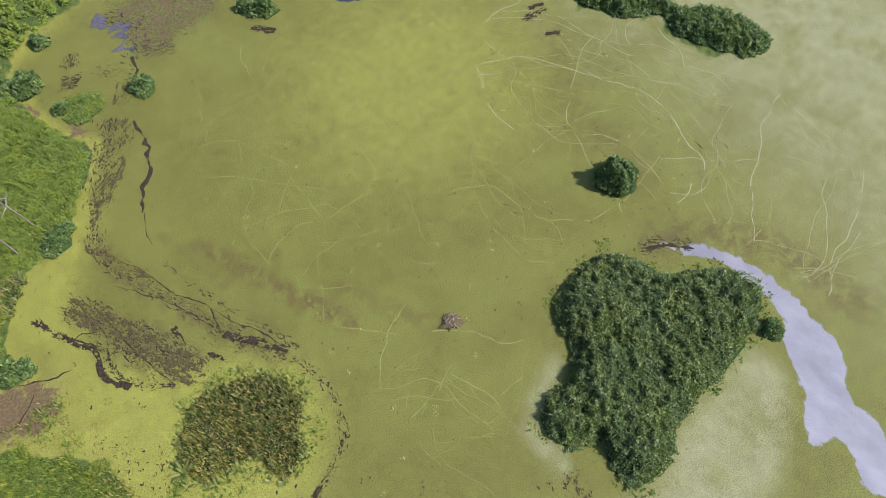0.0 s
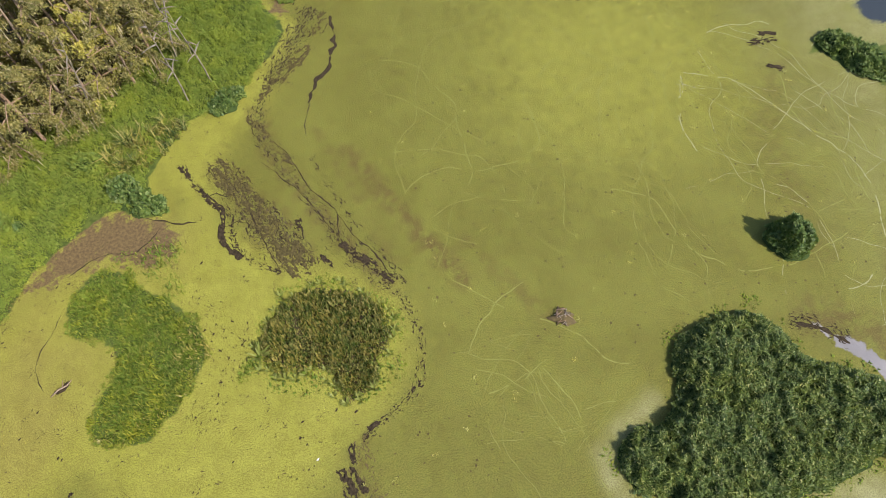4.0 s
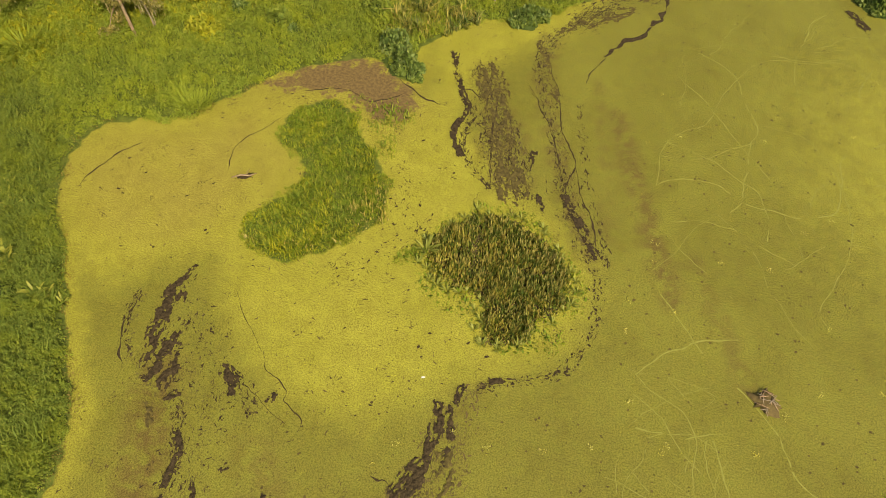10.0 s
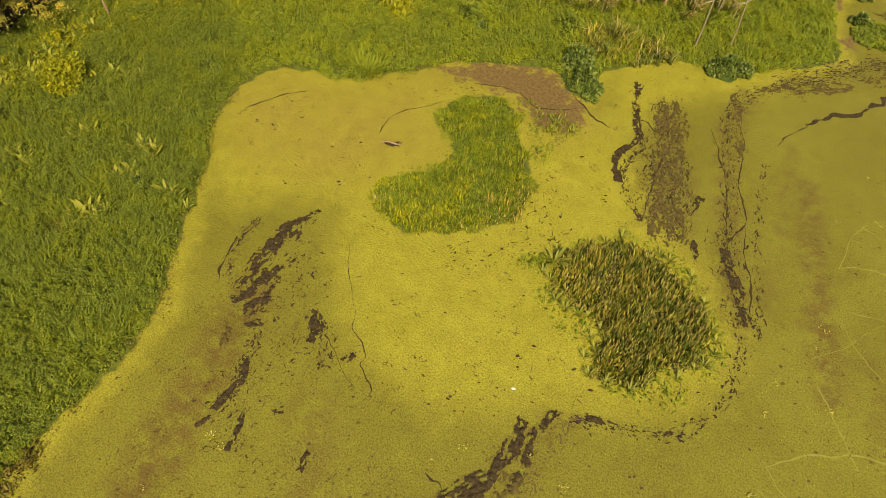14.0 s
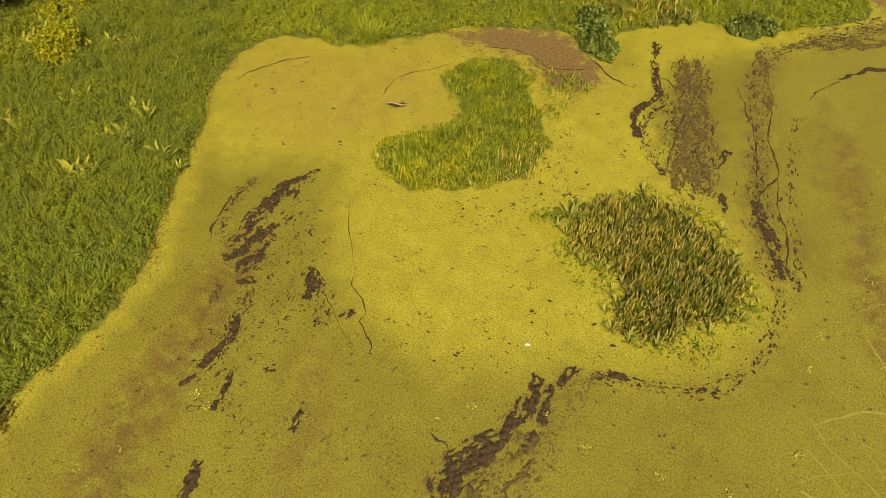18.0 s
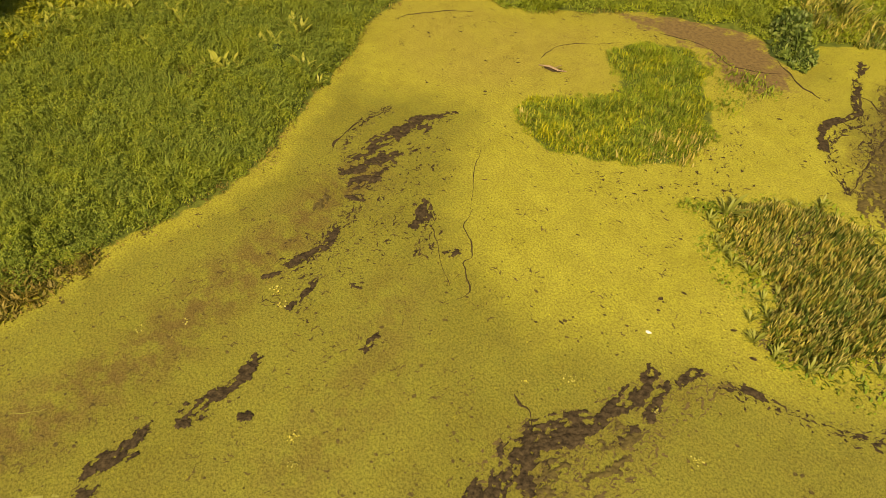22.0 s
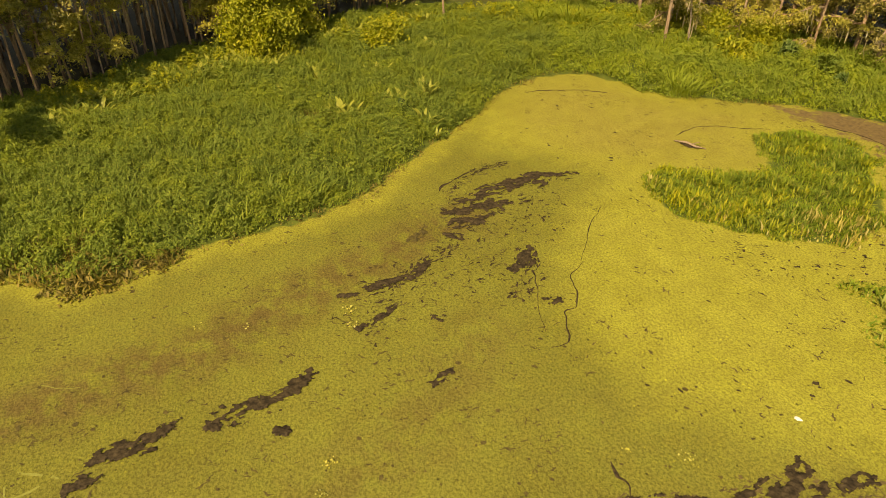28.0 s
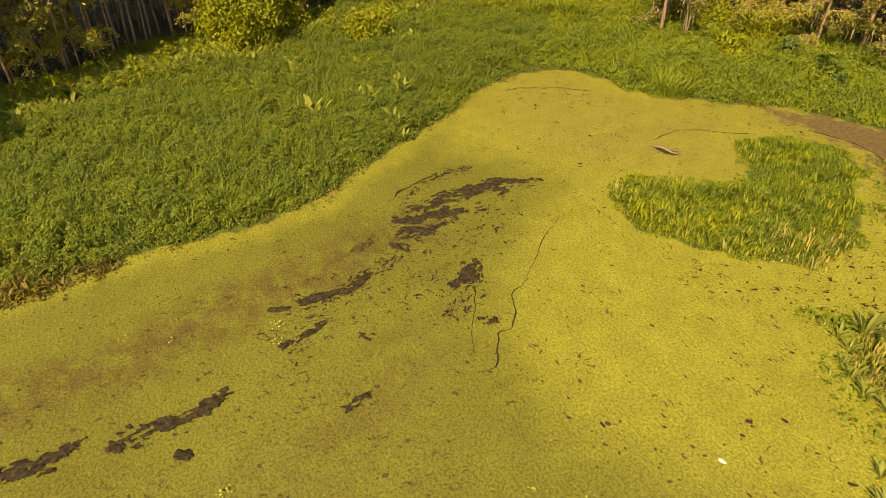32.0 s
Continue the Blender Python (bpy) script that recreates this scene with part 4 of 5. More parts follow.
field_of_blades("bank_grass", WEST_BANK, 200, 0.52, 0.016, M_BANKLEAF, "dense green waist-high marsh plants on the west bank")
field_of_blades("bank_grass", NORTH_BANK, 170, 0.54, 0.018, M_NORTHLEAF, "dense green marsh plants on the north bank")
rim_in = np.array([(-13.4, -1.0), (-13.5, 0.6), (-13.5, 3), (-14.0, 5.5), (-15.6, 8.2), (-17.5, 11.8), (-19.2, 14.4), (-20.0, 16.8)])
SHORE_HERBS = np.concatenate([curve_through(rim_in, 5), (curve_through(rim_in, 5) + (-1.5, 0.3))[::-1]])
field_of_blades("shore_herbs", SHORE_HERBS, 170, 0.45, 0.055, M_BANKLEAF, "taller broad-leaved herbs crowding the west shore", 0.5, 0.5, 0.3, None, lambda p: wob(p, 0.9, 2) > -0.15)


def canopy(name, poly, clumps, tall, size, material, label, seed, edge=0.5, each=72):
    """Low herbs: many small domes of leaves of uneven height, with shaded gaps between them."""
    c, d = scatter(poly, int(clumps * np.prod(poly.max(0) - poly.min(0))), 0.3, 2.2)
    m = len(c)
    r = 0.16 + 0.16 * rng.random(m) ** 1.5
    h = tall * np.maximum(0.45, 0.9 + 0.55 * wob(c, 0.45, seed) + 0.4 * wob(c, 1.3, seed + 3)) * (0.82 + 0.36 * rng.random(m)) * (0.6 + 0.4 * soft_step(d, 0, edge))
    ids = rng.integers(0, m, m * each)
    u, w = np.sqrt(rng.random(len(ids))), rng.random(len(ids)) * 2 * np.pi
    p = c[ids] + np.c_[np.cos(w), np.sin(w)] * (u * r[ids])[:, None]
    z = ground_height(c)[ids] + h[ids] * (1 - 0.75 * u**2.2) * (1 - 0.35 * rng.random(len(ids)) ** 2) - 0.02
    v, f = leaves(np.c_[p, z], size * (0.6 + 0.8 * rng.random(len(ids))), 1.5, 2.4)
    return tagged(new(name, tri_mesh(name, v, f, material)), label, "plants", kind="stuff")


canopy("bank_herbs", WEST_BANK, 19, 0.50, 0.036, M_BANKLEAF, "dense green leafy herbs on the west bank", 4.0)
canopy("bank_herbs", NORTH_BANK, 13, 0.52, 0.042, M_NORTHLEAF, "dense yellowish green leafy herbs on the north bank", 9.0)
FAR_BANK = curve_through([(3.0, 41), (3.2, 43.8), (5.2, 45.3), (7.7, 45.9), (9.8, 46.4), (12, 49), (10, 54), (3, 54), (-1, 46)], 4, True)
canopy("bank_herbs", FAR_BANK, 4, 0.6, 0.09, M_NORTHLEAF, "green leafy herbs on the far north shore", 5.0)
field_of_blades("dry_herbs", ring(-19.1, 5.9, 0.7, 2.0), 160, 0.4, 0.03, M_FRINGE, "reddish-brown withered herbs on the west bank", 0.3)
YELLOW = curve_through([(-25, -3), (-27.5, 2.5), (-29.5, 9), (-29, 15), (-28, 22), (-21, 27.5), (-16, 29), (-15, 26.8), (-19.5, 24), (-25.6, 18), (-26.6, 11), (-25.4, 5.5), (-23, 0)], 4, True)
canopy("forest_edge_herbs", YELLOW, 2.6, 0.6, 0.06, M_SUNLEAF, "yellow-green leafy herbs along the forest edge", 7.0)
field_of_blades("forest_edge_plants", YELLOW, 170, 0.40, 0.05, M_SUNLEAF, "yellow-green broad-leaved plants along the forest edge", 0.9)
SHORE_FRINGE = curve_through([(-15.0, -5.2), (-13.2, -3.2), (-12.2, -2.4), (-12.6, -0.6), (-13.4, 0.2), (-14.4, -1.2), (-15.4, -3)], 4, True)
field_of_blades("shore_fringe", SHORE_FRINGE, 220, 0.34, 0.05, M_FRINGE, "brownish drying grass at the water's edge", 0.5)
fringe = np.array([(-13.3, 0), (-13.3, 3), (-13.8, 5.5), (-15.4, 8.2), (-17.3, 11.8), (-19.0, 14.4), (-19.5, 16.6), (-18.7, 18.4), (-15.7, 19.3), (-14.2, 20.7), (-12.2, 22.9)])
EDGE_STRIP = np.concatenate([curve_through(fringe, 5) + (0.35, 0.0), (curve_through(fringe, 5) + (-0.35, 0.05))[::-1]])
field_of_blades("shore_fringe", EDGE_STRIP, 160, 0.16, 0.045, M_FRINGE, "thin yellow-brown fringe along the pond's edge", 0.35)

REED_BED = curve_through([(-6.6, 26.8), (-3.6, 28.6), (-3.0, 29.8), (-5.2, 30.0), (-7.6, 28.4)], 4, True)
bed = thing("reed_bed", (0, 0, 0), 0, "dense dark green reed bed on the north bank", "reeds")
field_of_blades("reed_leaves", REED_BED, 190, 0.85, 0.05, M_REED, "", 0.5, 0.25, 0.5, bed, bend=0.4, tuft=8)
field_of_blades("dry_leaves", REED_BED, 50, 0.9, 0.045, M_REEDPALE, "pale straw-coloured leaves", 0.5, 0.35, 0.5, bed)
sedge = thing("sedge_island", (0, 0, 0), 0, "low bright green sedge island in the duckweed", "plants")
field_of_blades("sedge_leaves", SEDGE, 620, 0.30, 0.026, M_SEDGE, "", 0.45, 0.45, 0.9, sedge)
field_of_blades("broad_leaves", SEDGE, 110, 0.36, 0.045, M_SUNLEAF, "paler broad leaves", 0.3, 0.2, 0.3, sedge, lambda p: (wob(p, 0.7, 4) > 0.05) | (p[:, 1] < 15.2), bend=0.45)
field_of_blades("dry_leaves", SEDGE, 45, 0.36, 0.045, M_REEDPALE, "pale drying leaf tips", 0.3, 0.2, 0.2, sedge, lambda p: (p[:, 1] < 14.6) & (wob(p, 1.1, 8) > 0.05), bend=0.45)
field_of_blades("dry_leaves", curve_through([(-6.2, 17.6), (-5.0, 17.4), (-4.7, 15.8), (-5.6, 14.8), (-6.6, 15.4)], 4, True), 70, 0.42, 0.045, M_REEDPALE, "dry yellow leaves", 0.4, 0.15, 0.4, sedge, bend=0.25)
sparse = thing("sedge_patch", (0, 0, 0), 0, "thin sparse sedge growing on brown mud", "plants")
field_of_blades("sedge_leaves", curve_through([(-8.4, 22.2), (-6.9, 22.6), (-5.2, 22.6), (-4.8, 21.0), (-5.6, 18.6), (-6.6, 20.2)], 4, True), 90, 0.26, 0.04, M_SEDGE, "", 0.6, 0.5, 0.6, sparse)
low = thing("sedge_patch", (0, 0, 0), 0, "small flat olive sedge patch beside the reeds", "plants")
field_of_blades("sedge_leaves", curve_through([(-3.8, 14.7), (-2.8, 14.9), (-2.4, 14.2), (-3.2, 13.6), (-4.0, 13.8)], 4, True), 200, 0.2, 0.04, M_SEDGE, "", 0.3, 0.6, 0.4, low)

reeds = thing("reed_clump", (0, 0, 0), 0, "tall dense dark green reed clump, sunlit tips coloured pale yellow", "reeds")
field_of_blades("reed_leaves", REEDS, 560, 0.42, 0.050, M_REED, "", 0.35, 0.10, 0.35, reeds, bend=0.10, tuft=5)
# pale leaves mixed in for sunlight on the tips, by colour alone
field_of_blades("dry_leaves", REEDS, 200, 0.46, 0.048, M_REEDPALE, "pale straw-coloured leaves", 0.35, 0.12, 0.3, reeds, bend=0.12, tuft=3)
field_of_blades("floating_fringe", curve_through([(-3.0, 14.6), (-1.4, 17.4), (1.4, 17.4), (3.6, 15.4), (3.9, 13.0), (2.6, 11.0), (0.8, 10.4), (-0.4, 11.4), (-2.6, 12.9)], 4, True), 60, 0.16, 0.07, M_SEDGE, "low leaves afloat round the stems", 0.5, 0.6, 0.4, reeds)


# ---- shrubs: small leaves over a core coloured dark to stand for inner shade ----
def shrub_height(p, d, tall, rise, seed):
    return tall * (0.18 + 0.82 * soft_step(d, 0, rise)) * (0.82 + 0.34 * wob(p, 0.55, seed) + 0.26 * wob(p, 1.5, seed + 2) + 0.42 * wob(p, 3.0, seed + 7))


def thicket(name, poly, tall, rise, density, size, material, label, seed, group="", lift=0.0, slant=1.6):
    c = poly.mean(0)
    root = thing(name, (c[0], c[1], lift), 0, label, "shrub", group)
    local = poly - c
    lo, hi = local.min(0), local.max(0)
    step = max(0.12, (hi - lo).max() / 60)
    xs, ys = np.arange(lo[0], hi[0] + step, step), np.arange(lo[1], hi[1] + step, step)
    gx, gy = np.meshgrid(xs, ys)
    g = np.c_[gx.ravel(), gy.ravel()]
    d = sdf(g, local)
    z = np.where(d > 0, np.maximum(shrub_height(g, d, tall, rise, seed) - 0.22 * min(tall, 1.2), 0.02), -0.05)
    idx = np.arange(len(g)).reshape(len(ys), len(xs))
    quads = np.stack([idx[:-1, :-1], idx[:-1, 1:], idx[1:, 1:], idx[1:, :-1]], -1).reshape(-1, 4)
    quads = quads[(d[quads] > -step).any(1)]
    # one dark sheet, no stems: paints the shade seen between the leaves
    part("undergrowth", mesh_of("undergrowth", np.c_[g, z].tolist(), quads.tolist(), M_DARKCORE, True), root, "dark inner sheet, shade put into its colour")
    p, d = scatter(local, int(density * np.prod(hi - lo)), 0.42, seed)
    k = len(p)
    top = shrub_height(p, d, tall, rise, seed)
    z = top * (1 - 0.5 * rng.random(k) ** 2.6) + 0.03
    v, f = leaves(np.c_[p, z], size * (0.6 + 0.8 * rng.random(k)), slant)
    part("leaves", tri_mesh("leaves", v, f, material), root, "", "stuff")
    p2, d2 = scatter(local, int(density * 0.5 * np.prod(hi - lo)), 0.3, seed)
    k2 = len(p2)
    h2 = shrub_height(p2, d2, tall, rise, seed)
    v, f = blades(np.c_[p2, np.maximum(h2 * 0.7, h2 - 0.3)], np.minimum(h2 * 0.40, 0.3) + 0.16 * rng.random(k2), np.full(k2, size * 0.6), 0.5 * rng.random(k2), 0.5 * rng.random(k2))
    part("foliage", tri_mesh("foliage", v, f, material), root, "upright leafy shoots", "stuff")
    return root


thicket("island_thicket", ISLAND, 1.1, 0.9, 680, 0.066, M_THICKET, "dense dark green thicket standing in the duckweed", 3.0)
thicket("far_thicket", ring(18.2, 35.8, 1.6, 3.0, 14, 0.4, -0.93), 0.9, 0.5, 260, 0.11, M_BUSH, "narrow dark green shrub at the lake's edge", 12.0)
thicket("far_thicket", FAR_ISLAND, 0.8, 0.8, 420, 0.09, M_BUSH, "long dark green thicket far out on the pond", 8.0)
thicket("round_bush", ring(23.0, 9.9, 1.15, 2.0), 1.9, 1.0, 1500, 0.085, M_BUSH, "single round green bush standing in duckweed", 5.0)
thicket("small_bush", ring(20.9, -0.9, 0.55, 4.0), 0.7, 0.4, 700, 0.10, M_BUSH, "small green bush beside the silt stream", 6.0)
FRINGE_ISLAND = ISLAND + (ISLAND - ISLAND.mean(0)) * 0.10
field_of_blades("floating_leaves", FRINGE_ISLAND, 60, 0.16, 0.07, M_SEDGE, "loose floating leaves ringing the island thicket", 0.8, 0.7, 0.3, None, lambda p: (sdf(p, ISLAND) < 0.15) & (wob(p, 0.9, 3) > -0.12))
SHRUBS = [(-6.2, 25.0, 0.75, 1.1, M_BUSH), (-5.5, 24.5, 0.5, 0.7, M_BUSH), (-6.8, 26.0, 0.8, 1.0, M_BUSH), (-0.6, 30.0, 0.85, 0.95, M_BUSH), (0.2, 30.3, 0.5, 0.7, M_BUSH), (9.05, 35.9, 0.9, 0.9, M_BUSH),
          (3.9, 41.9, 1.2, 0.9, M_BUSH), (2.6, 42.6, 1.0, 1.0, M_BUSH), (5.5, 37.5, 1.3, 0.35, M_BANKLEAF), (4.5, 38.4, 0.5, 0.7, M_BUSH), (6.7, 44.6, 0.7, 0.8, M_BUSH), (-12.0, 25.9, 0.4, 0.7, M_BUSH), (-15.2, 26.9, 0.4, 0.8, M_BUSH),
          (-18.4, 9.1, 0.55, 0.7, M_BANKLEAF), (-8.2, 28.4, 0.9, 0.9, M_BANKLEAF), (-12.6, 26.4, 0.8, 0.8, M_BANKLEAF), (-16.4, 25.0, 0.9, 0.8, M_SUNLEAF)]
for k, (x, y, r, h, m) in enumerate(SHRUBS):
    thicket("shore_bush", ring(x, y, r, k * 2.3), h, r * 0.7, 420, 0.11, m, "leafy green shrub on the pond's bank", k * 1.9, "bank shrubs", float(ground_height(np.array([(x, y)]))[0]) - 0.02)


def tall_shrub(x, y, wide, tall, clumps, label, seed):
    """Several stems under a rounded, ragged crown of leafy clumps."""
    root = thing("tall_shrub", (x, y, 0.2), 0, label, "shrub", "tall shrubs")
    r = random.Random(seed)
    for _ in range(5):
        w, q = r.uniform(0, 6.28), r.uniform(0.3, 0.7) * wide
        part("stem", mesh_of("stem", *tube([(0.1 * math.cos(w), 0.1 * math.sin(w), -0.1), (0.4 * q * math.cos(w), 0.4 * q * math.sin(w), tall * 0.45), (q * math.cos(w), q * math.sin(w), tall * 0.8)], [0.05, 0.035, 0.012], 6), M_BARK, True), root)
    cs = []
    for _ in range(clumps):
        w, u = r.uniform(0, 6.28), r.random() ** 0.6
        z = tall * (0.06 + 0.9 * r.random())
        q = wide * u * math.sqrt(max(0.08, 1 - (z / tall - 0.25) ** 2 / 0.6)) * r.uniform(0.75, 1.1)
        size = r.uniform(0.16, 0.34)
        cs.append(rng.normal(size=(150, 3)) * (size, size, size * 0.6) + (q * math.cos(w), q * math.sin(w), z))
    c = np.concatenate(cs)
    c = c[c[:, 2] > 0]
    v, f = leaves(c, 0.075 * (0.6 + 0.8 * rng.random(len(c))), 2.2, 1.9)
    part("crown", tri_mesh("crown", v, f, M_SUNLEAF), root, "", "stuff")


tall_shrub(-26.9, 6.6, 1.5, 3.4, 210, "tall yellow-green shrub before the pine forest", 1)
tall_shrub(-28.4, 8.4, 1.1, 3.0, 130, "tall yellow-green shrub before the pine forest", 2)
tall_shrub(-25.4, 11.8, 0.7, 1.2, 60, "small yellowish shrub standing among bank plants", 3)
tall_shrub(-19.7, 26.9, 0.9, 1.1, 80, "low yellow-green shrub below the north trees", 4)
tall_shrub(-21.8, 27.0, 1.0, 1.5, 90, "low yellow-green shrub below the north trees", 5)
tall_shrub(-17.4, 27.6, 0.8, 1.2, 70, "low yellow-green shrub below the north trees", 6)


# ---- tussocks and broad-leaved plants, leaf by leaf ----
def leaf_mesh(name, material, wide):
    vs, fs = [], []
    prof = ((0, 0.15), (0.25, 0.62), (0.5, 1.0), (0.75, 0.8), (0.93, 0.35), (1.0, 0.04))
    for t, w in prof:
        x, z = 0.55 * t**1.7, t - 0.22 * t**3
        vs += [(x, -w * wide / 2, z + 0.10 * w * wide), (x, 0, z), (x, w * wide / 2, z + 0.10 * w * wide)]
    for i in range(len(prof) - 1):
        k = 3 * i
        fs += [(k, k + 1, k + 4, k + 3), (k + 1, k + 2, k + 5, k + 4)]
    return mesh_of(name, vs, fs, material, True)


def plant(name, leaf, count, tall, label, category, group, spread=0.16, seed=1):
    r = random.Random(seed)
    root = thing(name, (0, 0, 0), 0, label, category, group)
    for k in range(count):
        ob = part("leaf", leaf, root)
        w, q = 2 * math.pi * k / count * 2.4 + r.random(), spread * math.sqrt(r.random())
        s = tall * (0.6 + 0.6 * r.random())
        ob.matrix_basis = pose(q * math.cos(w), q * math.sin(w), -0.02, 0, -12 + 34 * r.random(), math.degrees(w)) @ Matrix.Scale(s, 4)
    return root


LEAF_BROAD, LEAF_LONG = leaf_mesh("leaf", M_BROAD, 0.17), leaf_mesh("leaf", M_NORTHLEAF, 0.045)
LEAF_REED = leaf_mesh("leaf", M_REED, 0.14)


def on_ground(x, y, turn=0.0, size=1.0):
    return pose(x, y, float(ground_height(np.array([(x, y)]))[0]), 0, 0, turn) @ Matrix.Scale(size, 4)


broad = plant("broadleaf_plant", LEAF_BROAD, 10, 0.78, "broad-leaved yellow-green marsh plant among the bank plants", "plant", "broad-leaved plants", 0.2, 3)
broad.matrix_basis = on_ground(-18.7, 7.0, 0, 0.92)
clumps = [(-18.6, 6.8, 8), (-19.6, 10.5, 7), (-19.2, 8.9, 5), (-24.6, 4.2, 6), (-24.5, 6.2, 4), (-23.2, 7.4, 3), (-21.6, 5.4, 2), (-20.6, -1.9, 4), (-23.5, 13.3, 5), (-22.3, 10.2, 3), (-17.2, 9.4, 3), (-20.4, 13.4, 3)]
r0 = random.Random(12)
edge_line = curve_through([(-22.6, -2.0), (-23.6, -0.5), (-24.8, 0.9), (-25.6, 2.4), (-25.8, 4.3), (-25.7, 6.0), (-26.2, 7.8), (-27.3, 8.9), (-27.7, 10.4), (-27.3, 12.2), (-28.6, 16)], 5)
spots = [(x + r0.gauss(0, 0.32), y + r0.gauss(0, 0.32)) for x, y, m in clumps for _ in range(m)]
spots += [(x + r0.gauss(0.1, 0.45), y + r0.gauss(0, 0.4)) for x, y in edge_line for _ in range(4)]
for x, y in spots:
    copy_thing(broad, on_ground(x, y, r0.uniform(0, 360), r0.uniform(0.62, 0.84)))
tuss = plant("grass_tussock", LEAF_LONG, 80, 0.95, "tall arching grass tussock at the pond's edge", "grass", "grass tussocks", 0.55, 5)
tuss.matrix_basis = on_ground(-15.1, 19.9)
for x, y, s in ((-15.7, 20.3, 0.9), (-14.7, 20.3, 0.85), (-24.4, 21.8, 1.2), (-25.0, 20.4, 1.0), (-23.7, 22.4, 0.9)):
    copy_thing(tuss, on_ground(x, y, r0.uniform(0, 360), s))
reedp = plant("reed_plant", LEAF_REED, 14, 0.8, "single reed shoot at the clump's ragged edge", "reeds", "reed shoots", 0.16, 9)
rim = curve_through([(-2.8, 14.6), (-2.3, 15.8), (-1.2, 16.9), (0.5, 17.0), (2.2, 16.2), (3.1, 14.9), (3.2, 13.4), (2.1, 11.7), (1.0, 10.9), (0.0, 11.0), (-0.1, 12.0), (-0.3, 12.8), (-1.4, 13.0), (-2.6, 13.5)], 3, True)
reedp.matrix_basis = pose(*rim[0], 0)
for x, y in rim[1:]:
    copy_thing(reedp, pose(x + r0.uniform(-0.25, 0.25), y + r0.uniform(-0.25, 0.25), 0, 0, 0, r0.uniform(0, 360)) @ Matrix.Scale(r0.uniform(0.3, 0.55), 4))


# ---- the forest ----
def tree(seed, tall, foliage, bare, limbs=8, dead=False, slim=1.0, dense=1.0, moss=False):
    """A slender conifer: trunk, limbs in tiers and flat drooping sprays of foliage."""
    r = random.Random(seed)
    root = thing("dead_tree" if dead else "pine_tree" if slim == 1.0 else "young_pine", (0, 0, 0), 0, "leafless dead grey tree leaning at the forest edge" if dead else
                 "conifer with pale bark and olive drooping foliage" if slim == 1.0 else "slender young pine crowded in the dim west forest", "tree", "dead trees" if dead else "north forest trees" if slim == 1.0 else "west forest trees")
    bark = M_DEADWOOD if dead else M_BARK
    lean = (r.uniform(-0.5, 0.5), r.uniform(-0.5, 0.5))
    spine = [(lean[0] * t * t + 0.10 * math.sin(5 * t + seed), lean[1] * t * t + 0.08 * math.cos(4 * t + seed), tall * t - 0.15) for t in (0, 0.05, 0.2, 0.4, 0.6, 0.8, 1.0)]
    girth = (0.095 if not dead else 0.07) * tall / 13 * slim
    trunk = part("trunk", mesh_of("trunk", *tube(spine, [girth * g for g in (1.5, 1.12, 1.0, 0.85, 0.66, 0.4, 0.08)], 9), bark, True), root)
    tips = []
    total = 7 if dead else 14 if moss else 19
    for k in range(total):
        t = bare + (0.98 - bare) * ((k + r.random() * 0.9) / total) ** 1.35 if not dead else 0.35 + 0.6 * r.random()
        z, x, y = tall * t, lean[0] * t * t + 0.10 * math.sin(5 * t + seed), lean[1] * t * t + 0.08 * math.cos(4 * t + seed)
        w = r.uniform(0, 2 * math.pi)
        far = (0.6 + 1.5 * (1 - t) ** 0.7) * r.uniform(0.6, 1.2) * (0.6 if dead else 1)
        up = r.uniform(-0.05, 0.3)
        pts = [(x + math.cos(w) * far * s, y + math.sin(w) * far * s, z + up * far * s - 0.32 * far * s * s) for s in (0, 0.35, 0.7, 1.0)]
        if dead or k % max(1, total // limbs) == 0:
            part("limb", mesh_of("limb", *tube(pts, [0.05 * slim, 0.036 * slim, 0.024 * slim, 0.01 * slim], 5), bark, True), trunk)
        tips += [(Vector(p), q * (0.5 + 0.5 * far)) for p, q in zip(pts[1:], (0.30, 0.40, 0.34))]
    if not dead:
        tips.append((Vector((lean[0], lean[1], tall)), 0.35))
        cs = []
        for p, spread in tips:
            for _ in range(3):
                c0 = np.array(p) + rng.normal(size=3) * (spread * 0.5, spread * 0.5, spread * 0.16)
                q = rng.normal(size=(int(60 * dense), 3)) * (spread * 0.33, spread * 0.33, spread * 0.09)
                q[:, 2] -= 1.1 * (q[:, 0] ** 2 + q[:, 1] ** 2) / spread
                cs.append(c0 + q)
        c = np.concatenate(cs)
        v, f = leaves(c, 0.055 / dense**0.2 * (0.6 + 0.8 * rng.random(len(c))), 1.7, 2.8)
        if moss:
            low = np.concatenate([np.array(p) + rng.normal(size=(9, 3)) * (spread * 0.55, spread * 0.55, 0.08) for p, spread in tips[::4]])
            mv, mf = blades(low, -0.2 - 0.55 * rng.random(len(low)), 0.03 + 0.05 * rng.random(len(low)), 0.12 * rng.random(len(low)), 0.15 * rng.random(len(low)))
            part("hanging_moss", tri_mesh("hanging_moss", mv, mf, M_MOSS), root, "grey-beige strands of hanging moss", "stuff")
        part("crown", tri_mesh("crown", v, f, foliage), root, "", "stuff")
    return root


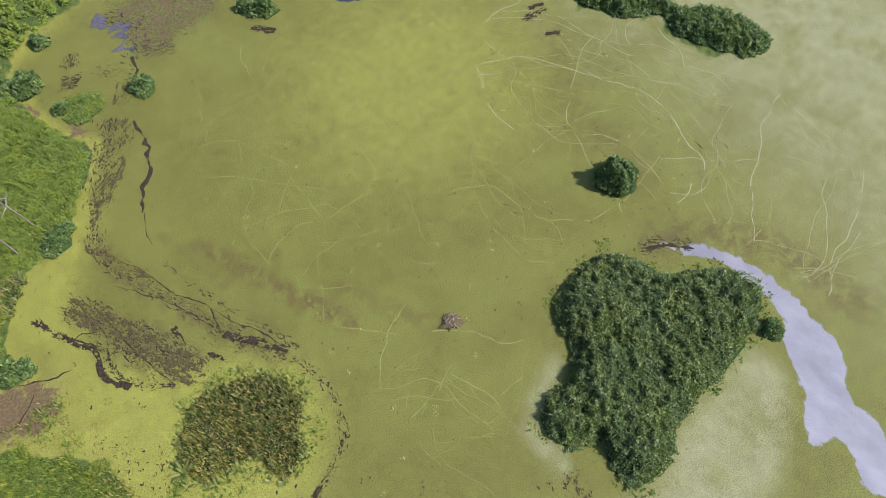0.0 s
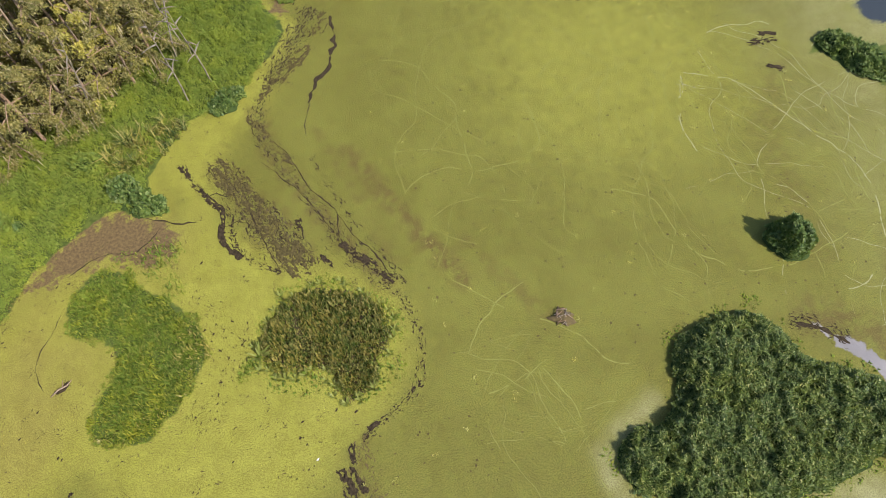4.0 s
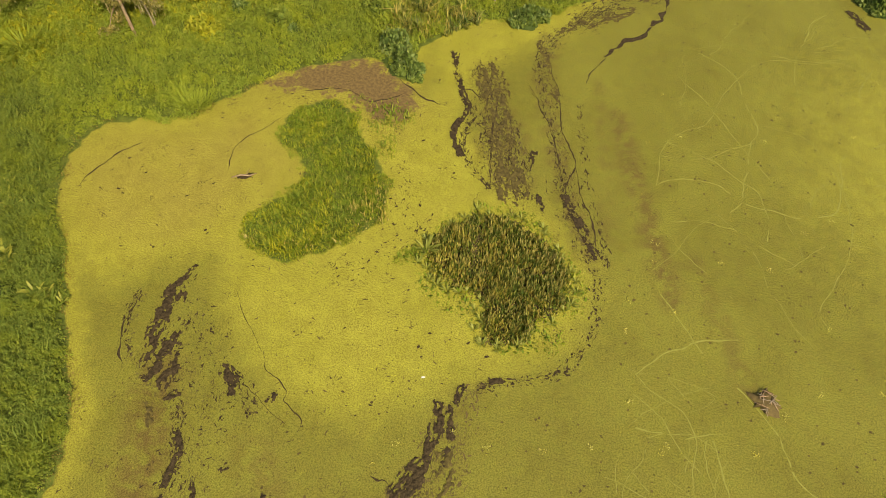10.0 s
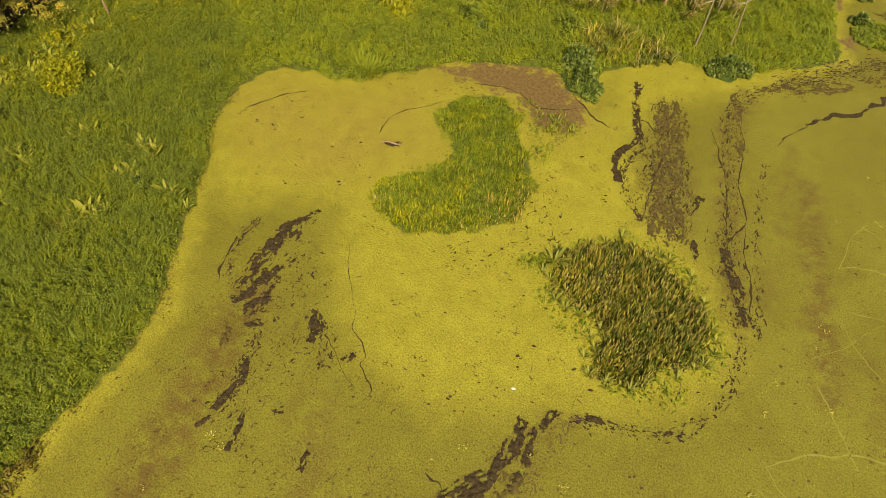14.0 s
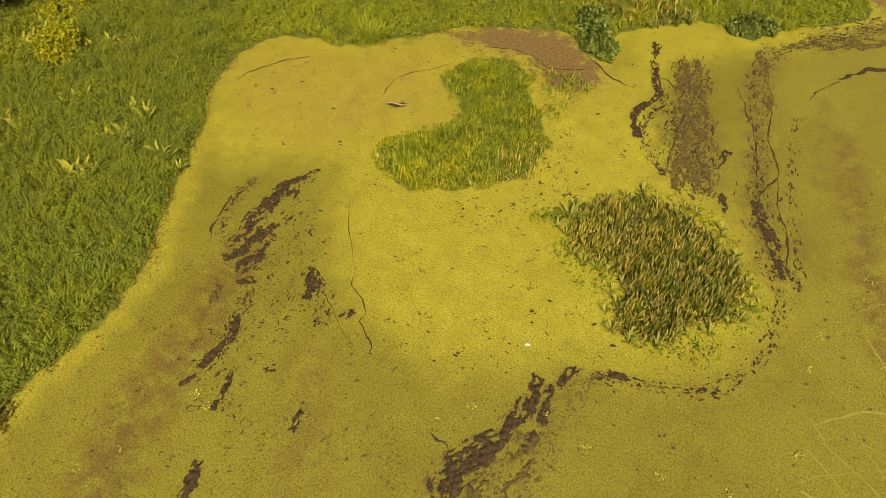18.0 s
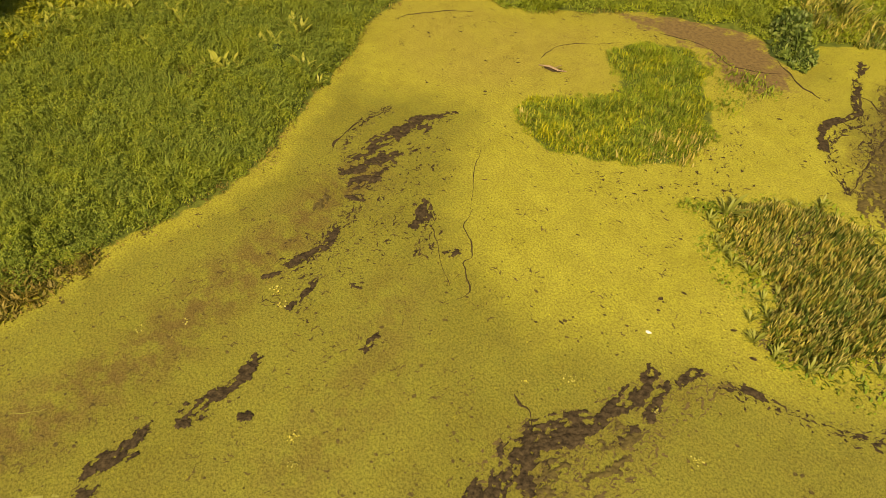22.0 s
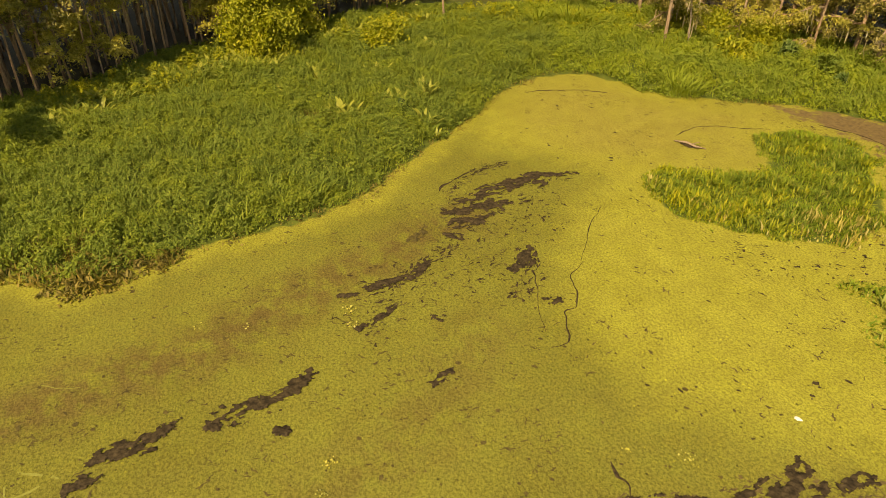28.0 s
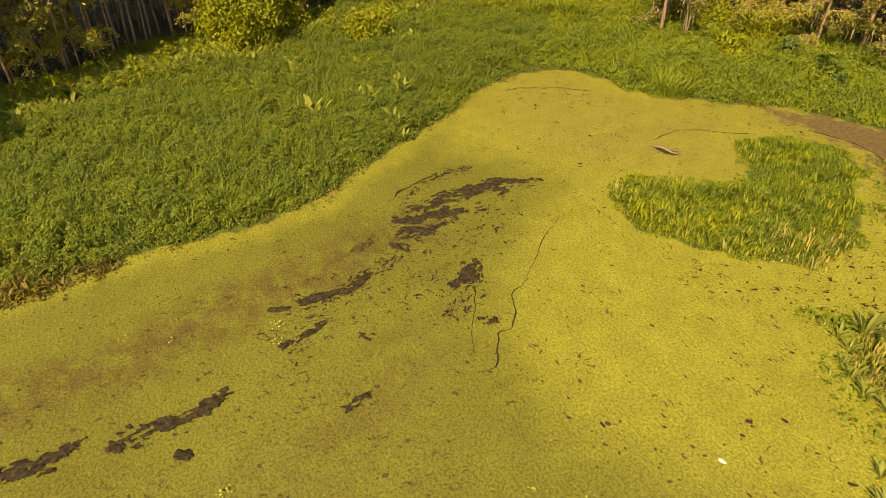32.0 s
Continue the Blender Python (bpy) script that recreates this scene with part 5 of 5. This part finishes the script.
low_kinds = [tree(1, 11, M_NEEDLE, 0.08, 8, dense=1.3, moss=True), tree(2, 13, M_NEEDLE, 0.13, 8, dense=1.3, moss=True), tree(3, 9, M_NEEDLE2, 0.07, 8, dense=1.3, moss=True), tree(4, 12, M_NEEDLE, 0.2, 8, dense=1.3, moss=True)]
front_kinds = [tree(5, 13, M_NEEDLE2, 0.24, 5, False, 0.45, 2.4), tree(6, 14.5, M_NEEDLE2, 0.30, 5, False, 0.5, 2.4), tree(8, 10, M_NEEDLE2, 0.14, 5, False, 0.5, 2.2), tree(11, 14, M_NEEDLE2, 0.36, 4, False, 0.5, 2.0)]
back_kinds = [tree(9, 15, M_NEEDLE2, 0.30, 1, False, 0.38, 0.6), tree(10, 13.5, M_NEEDLE, 0.24, 1, False, 0.34, 0.6), tree(12, 16, M_NEEDLE2, 0.38, 1, False, 0.44, 0.6)]
deadwood = tree(7, 7.5, M_NEEDLE, 0.4, 7, True)
north = [(-20.8, 25.3), (-16.3, 29.9), (-13.2, 30.2), (-11.4, 30.4), (-21.5, 31.0), (-16.9, 32.4), (-13.4, 31.8), (-8.1, 31.6), (-15.3, 28.8), (-18.2, 27.2), (-19.7, 23.9), (-4.9, 33.0), (-7.0, 31.9),
         (-5.7, 33.6), (-3.4, 34.4), (-10.0, 30.8), (-3.0, 37.5), (-12.2, 31.0), (-14.4, 30.4), (-9.0, 31.4), (-17.4, 28.6), (-6.2, 32.6), (-22.6, 26.6)]
west = [(-27.9, 16.5), (-30.3, 11.2), (-26.5, 0.1), (-26.9, 0.7), (-28.4, 2.4), (-28.5, -4.0), (-25.4, -5.0), (-29.3, 4.0), (-30.6, 14.6), (-26.2, -0.4), (-29.8, 8.0), (-21.0, -5.6)]
r1 = random.Random(21)
cands = [(r1.uniform(-46, 3), r1.uniform(-12, 54)) for _ in range(9000)]
depth = sdf(np.array(cands), FOREST)
stand = north + west
count_north, count_west = len(north), len(west)
for d, (x, y) in sorted(zip(depth, cands)):
    far_north = y > 23
    gap = 1.15 + 0.10 * d if far_north else 0.50 + 0.07 * d
    if 0.3 < d < 12 and (count_north < 260 if far_north else count_west < 440) and all((x - a) ** 2 + (y - b) ** 2 > gap**2 for a, b in stand):
        stand.append((x, y))
        count_north, count_west = count_north + far_north, count_west + (not far_north)


def upright(x, y):
    z = float(ground_height(np.array([(x, y)]))[0])
    return pose(x, y, z, r1.uniform(-3, 3), r1.uniform(-3, 3), r1.uniform(0, 360)) @ Matrix.Scale(r1.uniform(0.82, 1.18), 4)


placed = []
for k, (x, y) in enumerate(stand):
    inside = float(sdf(np.array([(x, y)]), FOREST)[0])
    pick = (low_kinds if inside < 3.0 or k % 3 == 0 else back_kinds) if y > 23 else front_kinds if k % 3 < 2 and inside < 1.1 else back_kinds
    kind = pick[r1.randrange(len(pick))]
    if kind not in placed:
        placed.append(kind)
        kind.matrix_basis = upright(x, y)
    else:
        copy_thing(kind, upright(x, y))
deadwood.matrix_basis = pose(-2.4, 30.6, 0.2, 4, -3, 40)
for x, y, rx, ry in ((-2.2, 34.0, 4, -5), (-7.2, 31.2, 3, -4), (-1.6, 34.6, 5, -4), (-19.0, 24.6, 3, -4), (-0.9, 31.6, 6, -5)):
    copy_thing(deadwood, pose(x, y, 0.15, rx, ry, r1.uniform(0, 360)))


# ---- small things ----
nest = thing("nest_mound", (10.8, 10.8, 0), 0, "low dark mound of sticks and mud in the duckweed", "mound")
part("mud", slab("mud", (0, 0), (0.9, 0.8), 0, "", 4.4, M_MUDBROWN, 0.16).data, nest)
bpy.data.objects.remove(bpy.data.objects["mud"])
r2 = random.Random(5)
for k in range(26):
    w, q, ln = r2.uniform(0, 6.28), r2.uniform(0, 0.38), r2.uniform(0.25, 0.6)
    a = r2.uniform(0, 6.28)
    c = Vector((q * math.cos(w), q * math.sin(w), 0.10 + 0.08 * r2.random()))
    d = Vector((math.cos(a), math.sin(a), r2.uniform(-0.25, 0.3))) * ln / 2
    part("stick", mesh_of("stick", *tube([c - d, c + d * 0.2, c + d], [0.012, 0.016, 0.008], 5), M_DEADWOOD if k % 3 else M_BARK, True), nest)
snag = thing("driftwood", (-11.5, 16.7, 0.03), 20, "dark waterlogged branch lying in the duckweed", "branch")
limbwood = part("branch", mesh_of("branch", *tube([(-0.5, 0, 0), (-0.1, 0.05, 0.05), (0.3, -0.02, 0.03), (0.6, 0.1, 0)], [0.02, 0.04, 0.035, 0.012], 6), M_BARK, True), snag)
part("twig", mesh_of("twig", *tube([(0.1, 0, 0.03), (0.25, 0.22, 0.08), (0.3, 0.36, 0.04)], [0.02, 0.014, 0.006], 5), M_BARK, True), limbwood)
feather = slab("white_litter", (-1.8, 9.2), (0.15, 0.08), 20, "small white scrap lying on bright duckweed", 2.0, M_WHITE, 0.04)
feather["category"] = "litter"
